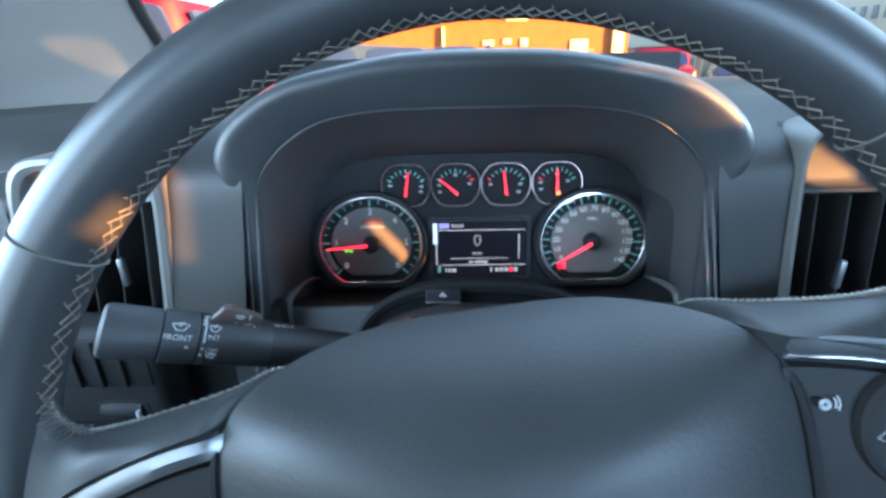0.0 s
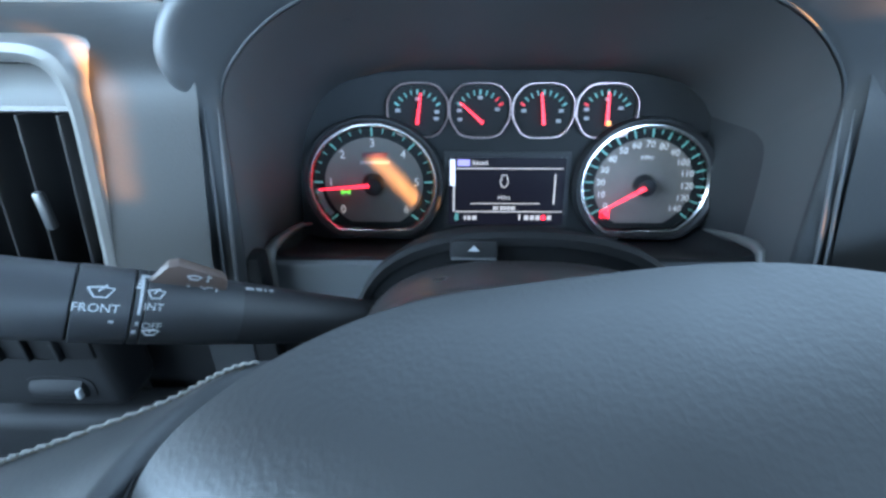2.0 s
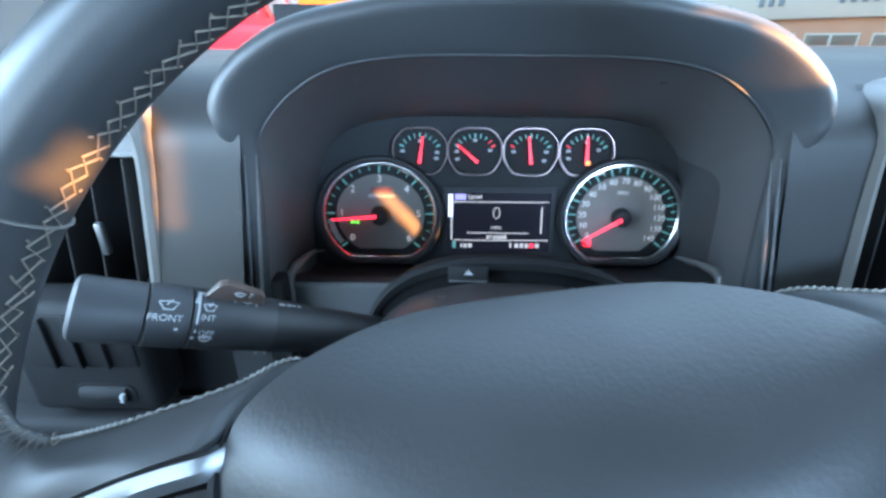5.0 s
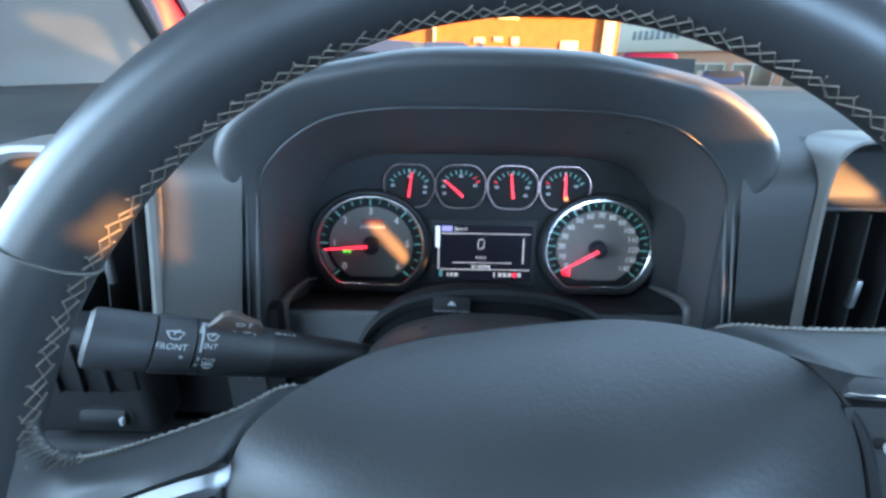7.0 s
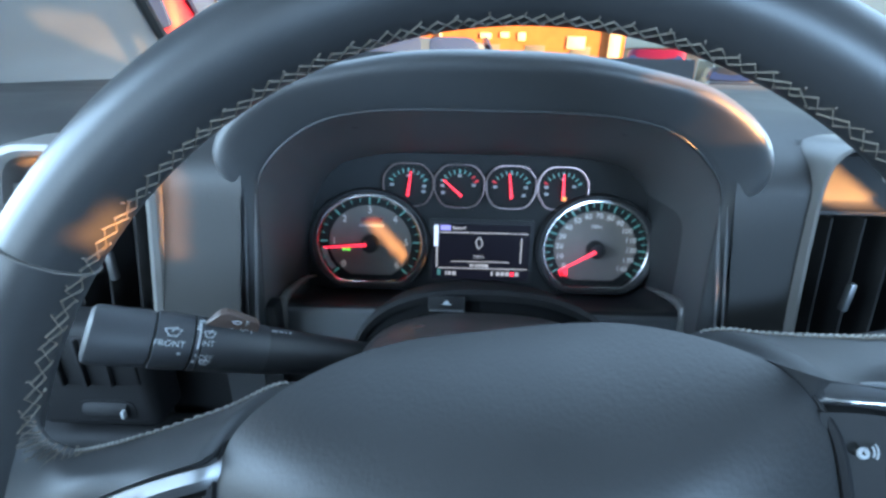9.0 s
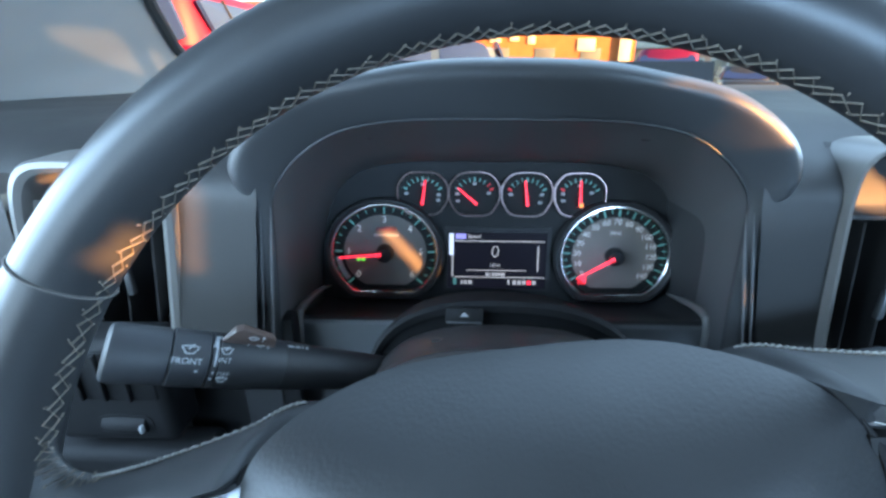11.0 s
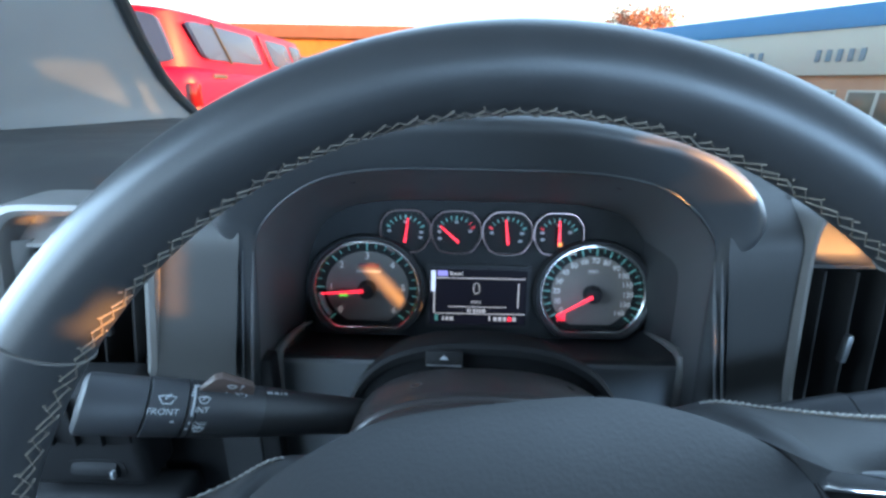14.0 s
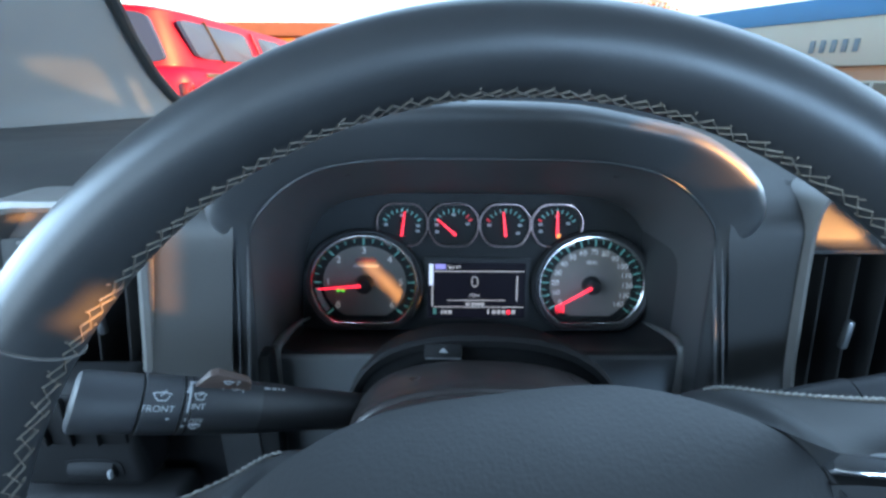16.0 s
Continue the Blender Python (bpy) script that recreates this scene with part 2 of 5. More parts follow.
def sheet(bm, rows, close_u=False, close_v=False, cap=False):
    """A skin over rows of points."""
    vs = [[bm.verts.new(p) for p in row] for row in rows]
    nu, nv = len(vs), len(vs[0])
    for i in range(nu if close_u else nu - 1):
        for j in range(nv if close_v else nv - 1):
            a, b, c, d = vs[i][j], vs[(i + 1) % nu][j], vs[(i + 1) % nu][(j + 1) % nv], vs[i][(j + 1) % nv]
            bm.faces.new((a, b, c, d))
    if cap:
        bm.faces.new(vs[0])
        bm.faces.new(vs[-1][::-1])
    return bm


def box(bm, lo, hi, bevel=0.0, m=None, seg=2):
    r = bmesh.ops.create_cube(bm, size=1.0)
    s = [h - l for l, h in zip(lo, hi)]
    c = [(h + l) / 2 for l, h in zip(lo, hi)]
    bmesh.ops.scale(bm, vec=s, verts=r["verts"])
    bmesh.ops.translate(bm, vec=c, verts=r["verts"])
    vs = r["verts"]
    if bevel > 0:
        es = list({e for v in vs for e in v.link_edges})
        out = bmesh.ops.bevel(bm, geom=es, offset=bevel, segments=seg, affect="EDGES", profile=0.5)
        vs = list({v for f in out["faces"] for v in f.verts} | {v for v in vs if v.is_valid})
    if m is not None:
        allv = set()
        stack = [v for v in vs if v.is_valid]
        while stack:
            v = stack.pop()
            if v in allv:
                continue
            allv.add(v)
            stack += [e.other_vert(v) for e in v.link_edges]
        bmesh.ops.transform(bm, matrix=m, verts=list(allv))
    return bm


def tube(bm, pts, r, n=8, closed=False, flat=1.0):
    """A round bar along points."""
    pts = [Vector(p) for p in pts]
    rows = []
    k = len(pts)
    up = Vector((0, 0, 1))
    for i, p in enumerate(pts):
        a = pts[(i - 1) % k] if closed else pts[max(i - 1, 0)]
        b = pts[(i + 1) % k] if closed else pts[min(i + 1, k - 1)]
        d = (b - a).normalized()
        s = d.cross(up)
        if s.length < 1e-3:
            s = d.cross(Vector((0, 1, 0)))
        s.normalize()
        w = s.cross(d)
        rr = r[i] if isinstance(r, (list, tuple)) else r
        rows.append([p + s * rr * math.cos(2 * math.pi * j / n) + w * rr * flat * math.sin(2 * math.pi * j / n) for j in range(n)])
    return sheet(bm, rows, close_u=closed, close_v=True, cap=not closed)


def lathe(bm, profile, axis_at, axis_dir, n=32):
    """Turns (along, radius) pairs round an axis."""
    d = Vector(axis_dir).normalized()
    s = d.orthogonal().normalized()
    w = d.cross(s)
    o = Vector(axis_at)
    rows = [[o + d * a + (s * math.cos(2 * math.pi * j / n) + w * math.sin(2 * math.pi * j / n)) * r for j in range(n)] for a, r in profile]
    return sheet(bm, rows, close_v=True, cap=True)


def prism(bm, outline, to3, depth):
    """A plate: an outline in a plane, given depth. to3(u, v, d)."""
    a = [bm.verts.new(to3(u, v, 0.0)) for u, v in outline]
    b = [bm.verts.new(to3(u, v, depth)) for u, v in outline]
    n = len(a)
    bm.faces.new(a)
    bm.faces.new(b[::-1])
    for i in range(n):
        bm.faces.new((a[i], b[i], b[(i + 1) % n], a[(i + 1) % n]))
    return bm


def smoothstep(a, b, x):
    t = min(1.0, max(0.0, (x - a) / (b - a)))
    return t * t * (3 - 2 * t)


def spow(c, p):
    return math.copysign(abs(c) ** p, c)


def text_mesh(s, size, weight=0.0):
    cu = bpy.data.curves.new("lettering", "FONT")
    cu.body, cu.size, cu.align_x, cu.align_y = s, size, "CENTER", "CENTER"
    cu.resolution_u = 3
    cu.offset = weight * size
    ob = new("lettering", cu)
    me = bpy.data.meshes.new_from_object(ob.evaluated_get(bpy.context.evaluated_depsgraph_get()))
    bpy.data.objects.remove(ob)
    bpy.data.curves.remove(cu)
    return me


def lettering(name, s, size, mat, parent, m, label="", weight=0.0):
    me = text_mesh(s, size, weight)
    me.transform(m)
    me.materials.clear()
    me.materials.append(mat)
    ob = new(name, me)
    ob.parent = parent
    if label:
        ob["label"] = label
    return ob


# ---------------------------------------------------------------- instrument hood
HX = -0.014                       # middle of the column and hood


def along(pts, a):
    """A smooth curve through half an arch: a from -1 (left) to 1 (right)."""
    n = len(pts) - 1
    k = min(int(abs(a) * n), n - 1)
    t = abs(a) * n - k
    p0, p1, p2, p3 = pts[max(k - 1, 0)], pts[k], pts[k + 1], pts[min(k + 2, n)]
    if k == 0:
        p0 = (-p2[0], p2[1])
    out = []
    for c in (0, 1):
        m1, m2 = (p2[c] - p0[c]) / 2, (p3[c] - p1[c]) / 2
        out.append((2 * t ** 3 - 3 * t * t + 1) * p1[c] + (t ** 3 - 2 * t * t + t) * m1 + (3 * t * t - 2 * t ** 3) * p2[c] + (t ** 3 - t * t) * m2)
    return HX + math.copysign(out[0], a), out[1]


CREST = [(0.0, 1.5205), (0.048, 1.519), (0.086, 1.5130), (0.122, 1.5050), (0.147, 1.4925), (0.163, 1.4795), (0.172, 1.4670), (0.1755, 1.4560), (0.1725, 1.4440), (0.1645, 1.4320), (0.1655, 1.400), (0.1690, 1.350), (0.174, 1.290)]
CREASE = [(0.0, 1.4865), (0.060, 1.4858), (0.095, 1.4815), (0.115, 1.4745), (0.131, 1.464), (0.140, 1.4555), (0.1455, 1.449), (0.149, 1.4435), (0.151, 1.4380), (0.1525, 1.4300), (0.1545, 1.400), (0.158, 1.350), (0.163, 1.290)]


hood = thing("instrument_hood", "dark grey plastic hood arching over the instrument cluster", "dashboard hood")
bm = bmesh.new()
rows = []
N = 168
for i in range(N + 1):
    a = -1 + 2 * i / N
    cx, cz = along(CREST, a)
    mx, mz = along(CREASE, a)
    side = smoothstep(0.40, 0.62, abs(a))
    zb = min(cz, 1.466)
    thick = min(1.0, math.hypot(cx - mx, cz - mz) / 0.028)
    # back of the top skin, down into the dash
    row = [(cx + (cx - HX) * f, y, zb + (cz - zb) * g) for f, y, g in ((0.0, 0.16, -0.2), (0.0, 0.05, 0.40), (0.0, -0.05, 0.82))]
    row += [(cx, -0.090, cz - 0.0030), (cx, -0.104, cz - 0.0012), (cx, -0.113, cz - 0.0002)]
    # front face: a tight roll below the crest, then a nearly flat lip down to the crease
    for k in range(0, 15):
        s = (k / 14) ** 1.6
        x, z = cx + (mx - cx) * s, cz + (mz - cz) * s
        q = min(1.0, s / (0.34 + 0.36 * side))
        roll = math.sqrt(max(0.0, 1 - (1 - q) ** 2))
        row.append((x, -0.114 - 0.016 * thick * roll + 0.018 * thick * s ** 1.5, z))
    # into the tunnel
    row.append((mx, -0.109 - 0.002 * thick, mz - 0.0006))
    row.append((mx + math.copysign(0.003, a) * min(1.0, abs(a) * 3), -0.104, mz + 0.001))
    row.append((mx + math.copysign(0.004, a) * min(1.0, abs(a) * 3), -0.090, mz + 0.004))
    rows.append(row)
sheet(bm, rows)
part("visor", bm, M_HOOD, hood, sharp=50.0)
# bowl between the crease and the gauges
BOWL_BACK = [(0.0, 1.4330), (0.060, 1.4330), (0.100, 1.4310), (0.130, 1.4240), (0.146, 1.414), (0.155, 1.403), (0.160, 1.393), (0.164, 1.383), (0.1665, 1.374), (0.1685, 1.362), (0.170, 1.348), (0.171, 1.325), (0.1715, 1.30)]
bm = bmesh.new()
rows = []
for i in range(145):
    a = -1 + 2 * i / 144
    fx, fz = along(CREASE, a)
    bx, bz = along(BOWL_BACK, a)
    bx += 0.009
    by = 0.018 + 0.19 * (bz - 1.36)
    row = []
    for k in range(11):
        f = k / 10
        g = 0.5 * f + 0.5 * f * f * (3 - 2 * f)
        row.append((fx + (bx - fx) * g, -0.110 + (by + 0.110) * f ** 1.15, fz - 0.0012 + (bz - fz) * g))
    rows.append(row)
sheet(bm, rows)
part("bowl", bm, M_HOOD_LIT, hood, "recessed surround of the gauges, lightened in colour", sharp=80.0)
# thin bead added to draw the highlight along the crease
bm = bmesh.new()
pts = []
for i in range(81):
    x, z = along(CREASE, -0.72 + 1.44 * i / 80)
    pts.append((x, -0.1120, z - 0.0003))
tube(bm, pts, [0.0007 * min(1.0, 0.2 + i / 8, 0.2 + (80 - i) / 8) for i in range(81)], 8)
part("crease_highlight", bm, M_BEAD, hood, "thin bead added for the highlight along the hood crease")
# upright ribs along the inner edge of the tunnel, and the dark gap beside it
for sx in (-1, 1):
    top, spread = ((0.1512, 0.0066), (0.1473, 0.0050))[sx > 0]
    for off, y, r in ((0.0, -0.1188, 0.0010), (spread, -0.1195, 0.0009)):
        bm = bmesh.new()
        pts = []
        for k in range(15):
            z = 1.432 - 0.142 * k / 14
            pts.append((HX + sx * (top + off + (0.12, 0.225)[sx > 0] * (1.432 - z)), y, z))
        tube(bm, pts, [r * min(1.0, 0.15 + 0.25 * k) for k in range(15)], 10)
        part("rib", bm, M_RIB, hood, "thin smooth upright rib")
    bm = bmesh.new()
    x0, x1 = HX + sx * 0.1655, HX + sx * 0.195
    box(bm, (min(x0, x1), -0.1135, 1.20), (max(x0, x1), -0.100, 1.432), 0.001)
    part("gap_liner", bm, M_HOOD, hood)

# ---------------------------------------------------------------- instrument cluster
LEAN = 0.19


def face(u, v, d=0.0):
    """A place on the leaning cluster face: u across, v as height, d towards the driver."""
    return (u, 0.012 + LEAN * (v - 1.36) - d, v + LEAN * d)


FACE_M = Matrix(((1, 0, 0, 0), (0, LEAN / math.hypot(1, LEAN), -1 / math.hypot(1, LEAN), 0), (0, 1 / math.hypot(1, LEAN), LEAN / math.hypot(1, LEAN), 0), (0, 0, 0, 1)))


def on_face(u, v, d):
    return Matrix.Translation(face(u, v, d)) @ FACE_M


cluster = thing("instrument_cluster", "lit gauge cluster with two large dials and four small gauges", "instrument cluster")
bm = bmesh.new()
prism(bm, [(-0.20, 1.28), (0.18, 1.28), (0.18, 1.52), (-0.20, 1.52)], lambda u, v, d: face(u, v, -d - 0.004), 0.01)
part("mask", bm, M_MASK_SHADED, cluster, smooth=False)


def gauge_outline(cx, cz, rx, rz, cut, n=48, p=2.0):
    """A round dial, flat at the bottom."""
    out = []
    for i in range(n):
        t = 2 * math.pi * i / n
        u, v = rx * spow(math.cos(t), 2 / p), rz * spow(math.sin(t), 2 / p)
        out.append((cx + u, cz + max(v, -cut)))
    return out


def ring_part(name, outer, inner, d0, d1, mat, parent, label=""):
    bm = bmesh.new()
    n = len(outer)
    rows = [[face(*inner[i], d0) for i in range(n)], [face(*inner[i], d1 * 0.7) for i in range(n)],
            [face(*[(a * 0.35 + b * 0.65) for a, b in zip(outer[i], inner[i])], d1) for i in range(n)],
            [face(*[(a * 0.75 + b * 0.25) for a, b in zip(outer[i], inner[i])], d1) for i in range(n)], [face(*outer[i], d0) for i in range(n)]]
    sheet(bm, rows, close_v=True)
    return part(name, bm, mat, parent, label)


def plate(name, outline, d, depth, mat, parent, label=""):
    bm = bmesh.new()
    prism(bm, outline, lambda u, v, k: face(u, v, d + k), depth)
    return part(name, bm, mat, parent, label, smooth=False)


def mark(bm, cx, cz, ang, r0, r1, w, d, squash=1.0):
    c, s = math.cos(ang), math.sin(ang)
    q = []
    for r, k in ((r0, -1), (r1, -1), (r1, 1), (r0, 1)):
        q.append((cx + r * c - k * w / 2 * s, cz + (r * s + k * w / 2 * c) * squash))
    prism(bm, q, lambda u, v, k: face(u, v, d + k), 0.0004)


def needle(parent, cx, cz, ang, r_tip, r_tail, w, d, squash):
    bm = bmesh.new()
    c, s = math.cos(ang), math.sin(ang)
    q = []
    for r, k in ((-r_tail, -1), (r_tip * 0.96, -0.45), (r_tip, 0), (r_tip * 0.96, 0.45), (-r_tail, 1)):
        q.append((cx + r * c - k * w / 2 * s, cz + (r * s + k * w / 2 * c) * squash))
    prism(bm, q, lambda u, v, k: face(u, v, d + k), 0.0016)
    return part("needle", bm, M_NEEDLE, parent, "lit red pointer", smooth=False)


def big_dial(name, label, cx, cz, r, rz, cut, values, needle_ang, a0, a1, majors, minors, digit):
    g = part_empty(name, label)
    sq = rz / r
    plate("dial_face", gauge_outline(cx, cz, r * 0.80, rz * 0.80, cut * 0.83), -0.003, 0.0015, M_DIAL, g, "grey dial face")
    ring_part("dial_ring", gauge_outline(cx, cz, r * 0.965, rz * 0.965, cut * 0.96), gauge_outline(cx, cz, r * 0.78, rz * 0.78, cut * 0.82), -0.003, 0.0, M_DIALRING, g)
    ring_part("bezel", gauge_outline(cx, cz, r * 1.025, rz * 1.025, cut * 1.025), gauge_outline(cx, cz, r * 0.95, rz * 0.95, cut * 0.945), 0.0, 0.005, M_CHROME, g, "thin chrome ring")
    ring_part("surround", gauge_outline(cx, cz, r * 1.13, rz * 1.13, cut * 1.14), gauge_outline(cx, cz, r * 1.01, rz * 1.01, cut * 1.01), 0.0, 0.008, M_BLACK, g)
    for i in range(majors):
        a = radians(a0 + (a1 - a0) * i / (majors - 1))
        bm = bmesh.new()
        mark(bm, cx, cz, a, r * 0.80, r * 0.94, r * 0.028, 0.0012, sq)
        part("major_mark", bm, M_TEAL, g, smooth=False)
        for j in range(1, minors):
            if i < majors - 1:
                b = radians(a0 + (a1 - a0) * (i + j / minors) / (majors - 1))
                bm = bmesh.new()
                mark(bm, cx, cz, b, r * 0.86, r * 0.94, r * 0.016, 0.0012, sq)
                part("minor_mark", bm, M_TEAL, g, smooth=False)
    for i, s in enumerate(values):
        a = radians(a0 + (a1 - a0) * i / (len(values) - 1))
        lettering("numeral", s, digit, M_WHITE, g, on_face(cx + 0.68 * r * math.cos(a), cz + 0.68 * rz * math.sin(a), 0.0002))
    bm = bmesh.new()
    lathe(bm, [(0.0, r * 0.165), (0.006, r * 0.16), (0.009, r * 0.14), (0.0095, 0.0005)], face(cx, cz, -0.001), (0, -1, 0.0), 28)
    part("needle_hub", bm, M_BLACK, g)
    needle(g, cx, cz, radians(needle_ang), r * 0.84, -r * 0.05, r * 0.062, 0.009, sq)
    return g


def part_empty(name, label):
    ob = new(name)
    ob.empty_display_size = 0.02
    ob.parent = cluster
    ob["label"] = label
    return ob


DIAL_Z, DIAL_R, DIAL_RZ = 1.3475, 0.0515, 0.0465
TACH_X, SPEED_X = -0.1145, 0.1045
tach = big_dial("tachometer", "rev counter reading idle", TACH_X, DIAL_Z, DIAL_R, DIAL_RZ, 0.0385, list("0123456"), 185, 222, -42, 7, 4, 0.0092)
speed = big_dial("speedometer", "speedometer with its pointer at zero", SPEED_X, DIAL_Z, DIAL_R, DIAL_RZ, 0.0385, [str(v) for v in range(0, 141, 10)], 212, 213, -38, 15, 2, 0.0074)
lettering("unit_text", "MPH", 0.005, M_WHITE, speed, on_face(SPEED_X, DIAL_Z + 0.021, 0.0002))
for k, (w, dz) in enumerate(((0.020, 0.0215), (0.024, 0.0165))):
    bm = bmesh.new()
    prism(bm, [(TACH_X - w / 2 + 0.001, DIAL_Z + dz - 0.001), (TACH_X + w / 2 + 0.001, DIAL_Z + dz - 0.001), (TACH_X + w / 2 + 0.002, DIAL_Z + dz + 0.0015 * (2 - k)), (TACH_X - w / 2 + 0.002, DIAL_Z + dz + 0.0015 * (2 - k))], lambda u, v, d: face(u, v, d - 0.001), 0.001)
    part("badge_bar", bm, (M_BADGE, M_FAINT)[k], tach, smooth=False)
bm = bmesh.new()
for k in (-1, 1):
    prism(bm, [(TACH_X - 0.0235 + k * q, DIAL_Z - 0.007 + k * r) for q, r in ((0.0002, -0.0004), (0.0036, -0.0017), (0.0036, 0.0017), (0.0002, 0.0004))], lambda u, v, d: face(u, v, d - 0.001), 0.001)
part("turn_indicator", bm, M_GREEN, tach, "small green double-arrow light", smooth=False)
bm = bmesh.new()
prism(bm, [(SPEED_X - 0.033, DIAL_Z - 0.028), (SPEED_X - 0.025, DIAL_Z - 0.028), (SPEED_X - 0.025, DIAL_Z - 0.021), (SPEED_X - 0.033, DIAL_Z - 0.021)], lambda u, v, d: face(u, v, d - 0.001), 0.001)
part("belt_indicator", bm, M_NEEDLE, speed, "lit red warning light", smooth=False)

bm = bmesh.new()
for i in range(8):
    mark(bm, TACH_X, DIAL_Z, radians(216 - 4.0 * i), DIAL_R * 0.83, DIAL_R * 0.92, DIAL_R * 0.066, 0.0008, DIAL_RZ / DIAL_R)
part("low_zone", bm, M_FAINT, tach, "pale band at the low end of the scale", smooth=False)

# four small gauges
SMALL = [(-0.078, 82), (-0.0295, 140), (0.0195, 97), (0.0685, 91)]


def small_outline(cx, cz, rx, rz):
    """A small gauge: an eight-sided dial with soft corners, wider above than below."""
    corners = [(0.58, 0.97), (1.0, 0.42), (1.0, -0.30), (0.62, -0.97), (-0.62, -0.97), (-1.0, -0.30), (-1.0, 0.42), (-0.58, 0.97)]
    out = []
    for k, (u, v) in enumerate(corners):
        (a, b), (c, d) = corners[k - 1], corners[(k + 1) % 8]
        for i in range(6):
            t = i / 5
            p0, p2 = (u + (a - u) * 0.36, v + (b - v) * 0.36), (u + (c - u) * 0.36, v + (d - v) * 0.36)
            x = (1 - t) ** 2 * p0[0] + 2 * t * (1 - t) * u + t * t * p2[0]
            z = (1 - t) ** 2 * p0[1] + 2 * t * (1 - t) * v + t * t * p2[1]
            out.append((cx + rx * x, cz + rz * z))
    return out


# scale bars (across, up) and the ends of the scales that are red
SCALE_BARS = [((-0.0155, 0), (0.0150, -0.001), (0.0, 0.0085), (0.0145, -0.006)), ((-0.0160, 0), (0.0135, 0.001), (0.0, 0.0095), (-0.0155, -0.0065)), ((-0.0150, 0), (0.0140, 0), (0.0125, -0.0075)), ((-0.0155, 0.001), (0.0110, 0.002), (-0.0150, -0.0055), (0.0, 0.0085))]
RED_MARKS = [(), (7, 8), (0,), (0,)]
for (gx, ang), bars, reds in zip(SMALL, SCALE_BARS, RED_MARKS):
    g = part_empty("small_gauge", "small round gauge with a red pointer")
    gz, rx, rz = 1.4035, 0.0235, 0.0205
    outer = small_outline(gx, gz, rx * 1.035, rz * 1.03)
    inner = small_outline(gx, gz, rx * 0.975, rz * 0.965)
    plate("dial_face", inner, -0.003, 0.0015, M_DIALRING, g)
    ring_part("bezel", outer, inner, -0.001, 0.003, M_DULLCHROME, g, "thin dull chrome ring")
    for i in range(9):
        a = radians(150 - 120 * i / 8)
        bm = bmesh.new()
        mark(bm, gx, gz - 0.004, a, 0.0165, 0.0205, 0.0010 + 0.0006 * (i % 4 == 0), 0.0, 0.95)
        part("mark", bm, M_REDMARK if i in reds else M_TEAL, g, smooth=False)
    for du, dv in bars:
        plate("scale_bar", [(gx + du - 0.0018, gz + dv - 0.001), (gx + du + 0.0018, gz + dv - 0.001), (gx + du + 0.0018, gz + dv + 0.0014), (gx + du - 0.0018, gz + dv + 0.0014)], -0.001, 0.001, M_FAINT, g)
    needle(g, gx, gz - 0.007, radians(ang), 0.0205, 0.003, 0.0025, 0.003, 1.0)
bm = bmesh.new()
prism(bm, [(0.0675, 1.393), (0.0708, 1.393), (0.0708, 1.3965), (0.0675, 1.3965)], lambda u, v, d: face(u, v, d + 0.0052), 0.001)
part("fuel_indicator", bm, M_AMBER, cluster, "lit amber fuel light", smooth=False)

# driver display
disp = part_empty("display", "lit black driver display with white writing")
DX0, DX1, DZ0, DZ1 = -0.0535, 0.0405, 1.3145, 1.3685
plate("screen", [(DX0, DZ0), (DX1, DZ0), (DX1, DZ1), (DX0, DZ1)], 0.0, 0.001, M_SCREEN, disp, "black glass")
plate("screen_frame", [(DX0 - 0.004, DZ0 - 0.004), (DX1 + 0.004, DZ0 - 0.004), (DX1 + 0.004, DZ1 + 0.004), (DX0 - 0.004, DZ1 + 0.004)], -0.003, 0.0025, M_BLACK, disp)


def bar(x, z, w, h, mat, name="writing_bar"):
    plate(name, [(x, z), (x + w, z), (x + w, z + h), (x, z + h)], 0.0012, 0.0004, mat, disp)


bar(DX0 + 0.001, DZ0 + 0.032, 0.0042, 0.0205, M_SIDEBAR, "side_bar")
bar(DX0 + 0.0035, DZ0 + 0.011, 0.0014, 0.021, M_SCREENDIM, "side_line")
bar(DX0 + 0.007, DZ1 - 0.0065, 0.010, 0.005, M_SCREENBLUE, "icon")
bar(DX0 + 0.006, DZ1 - 0.0088, 0.086, 0.0006, M_SCREENWHITE, "rule")
bar(DX0 + 0.018, DZ0 + 0.0172, 0.057, 0.0005, M_SCREENWHITE, "rule")
bar(DX0 + 0.006, DZ0 + 0.0105, 0.087, 0.0006, M_SCREENWHITE, "rule")
bar(DX1 - 0.0085, DZ0 + 0.017, 0.0009, 0.024, M_SCREENWHITE, "scroll_bar")
for k, w in enumerate((0.0022, 0.0012, 0.0022, 0.0022, 0.0022, 0.0036)):
    bar(DX0 + 0.0365 + 0.0029 * k, DZ0 + 0.0122, w, 0.0030, M_SCREENDIM)
for x, w in ((0.0125, 0.0018), (0.0155, 0.0028), (0.0195, 0.0036)):
    bar(DX0 + x, DZ0 + 0.004, w, 0.0034, M_SCREENDIM)
bar(DX0 + 0.058, DZ0 + 0.004, 0.0012, 0.0045, M_SCREENWHITE)
bar(DX0 + 0.005, DZ0 + 0.0035, 0.003, 0.006, M_TEAL)
for k in range(5):
    bar(DX0 + 0.0625 + 0.0047 * k, DZ0 + 0.004, 0.0034, 0.0038, M_NEEDLE if k == 3 else M_SCREENDIM)
lettering("speed_digit", "0", 0.017, M_SCREENWHITE, disp, on_face(-0.0085, 1.3495, 0.0016), "lit white zero", -0.028)
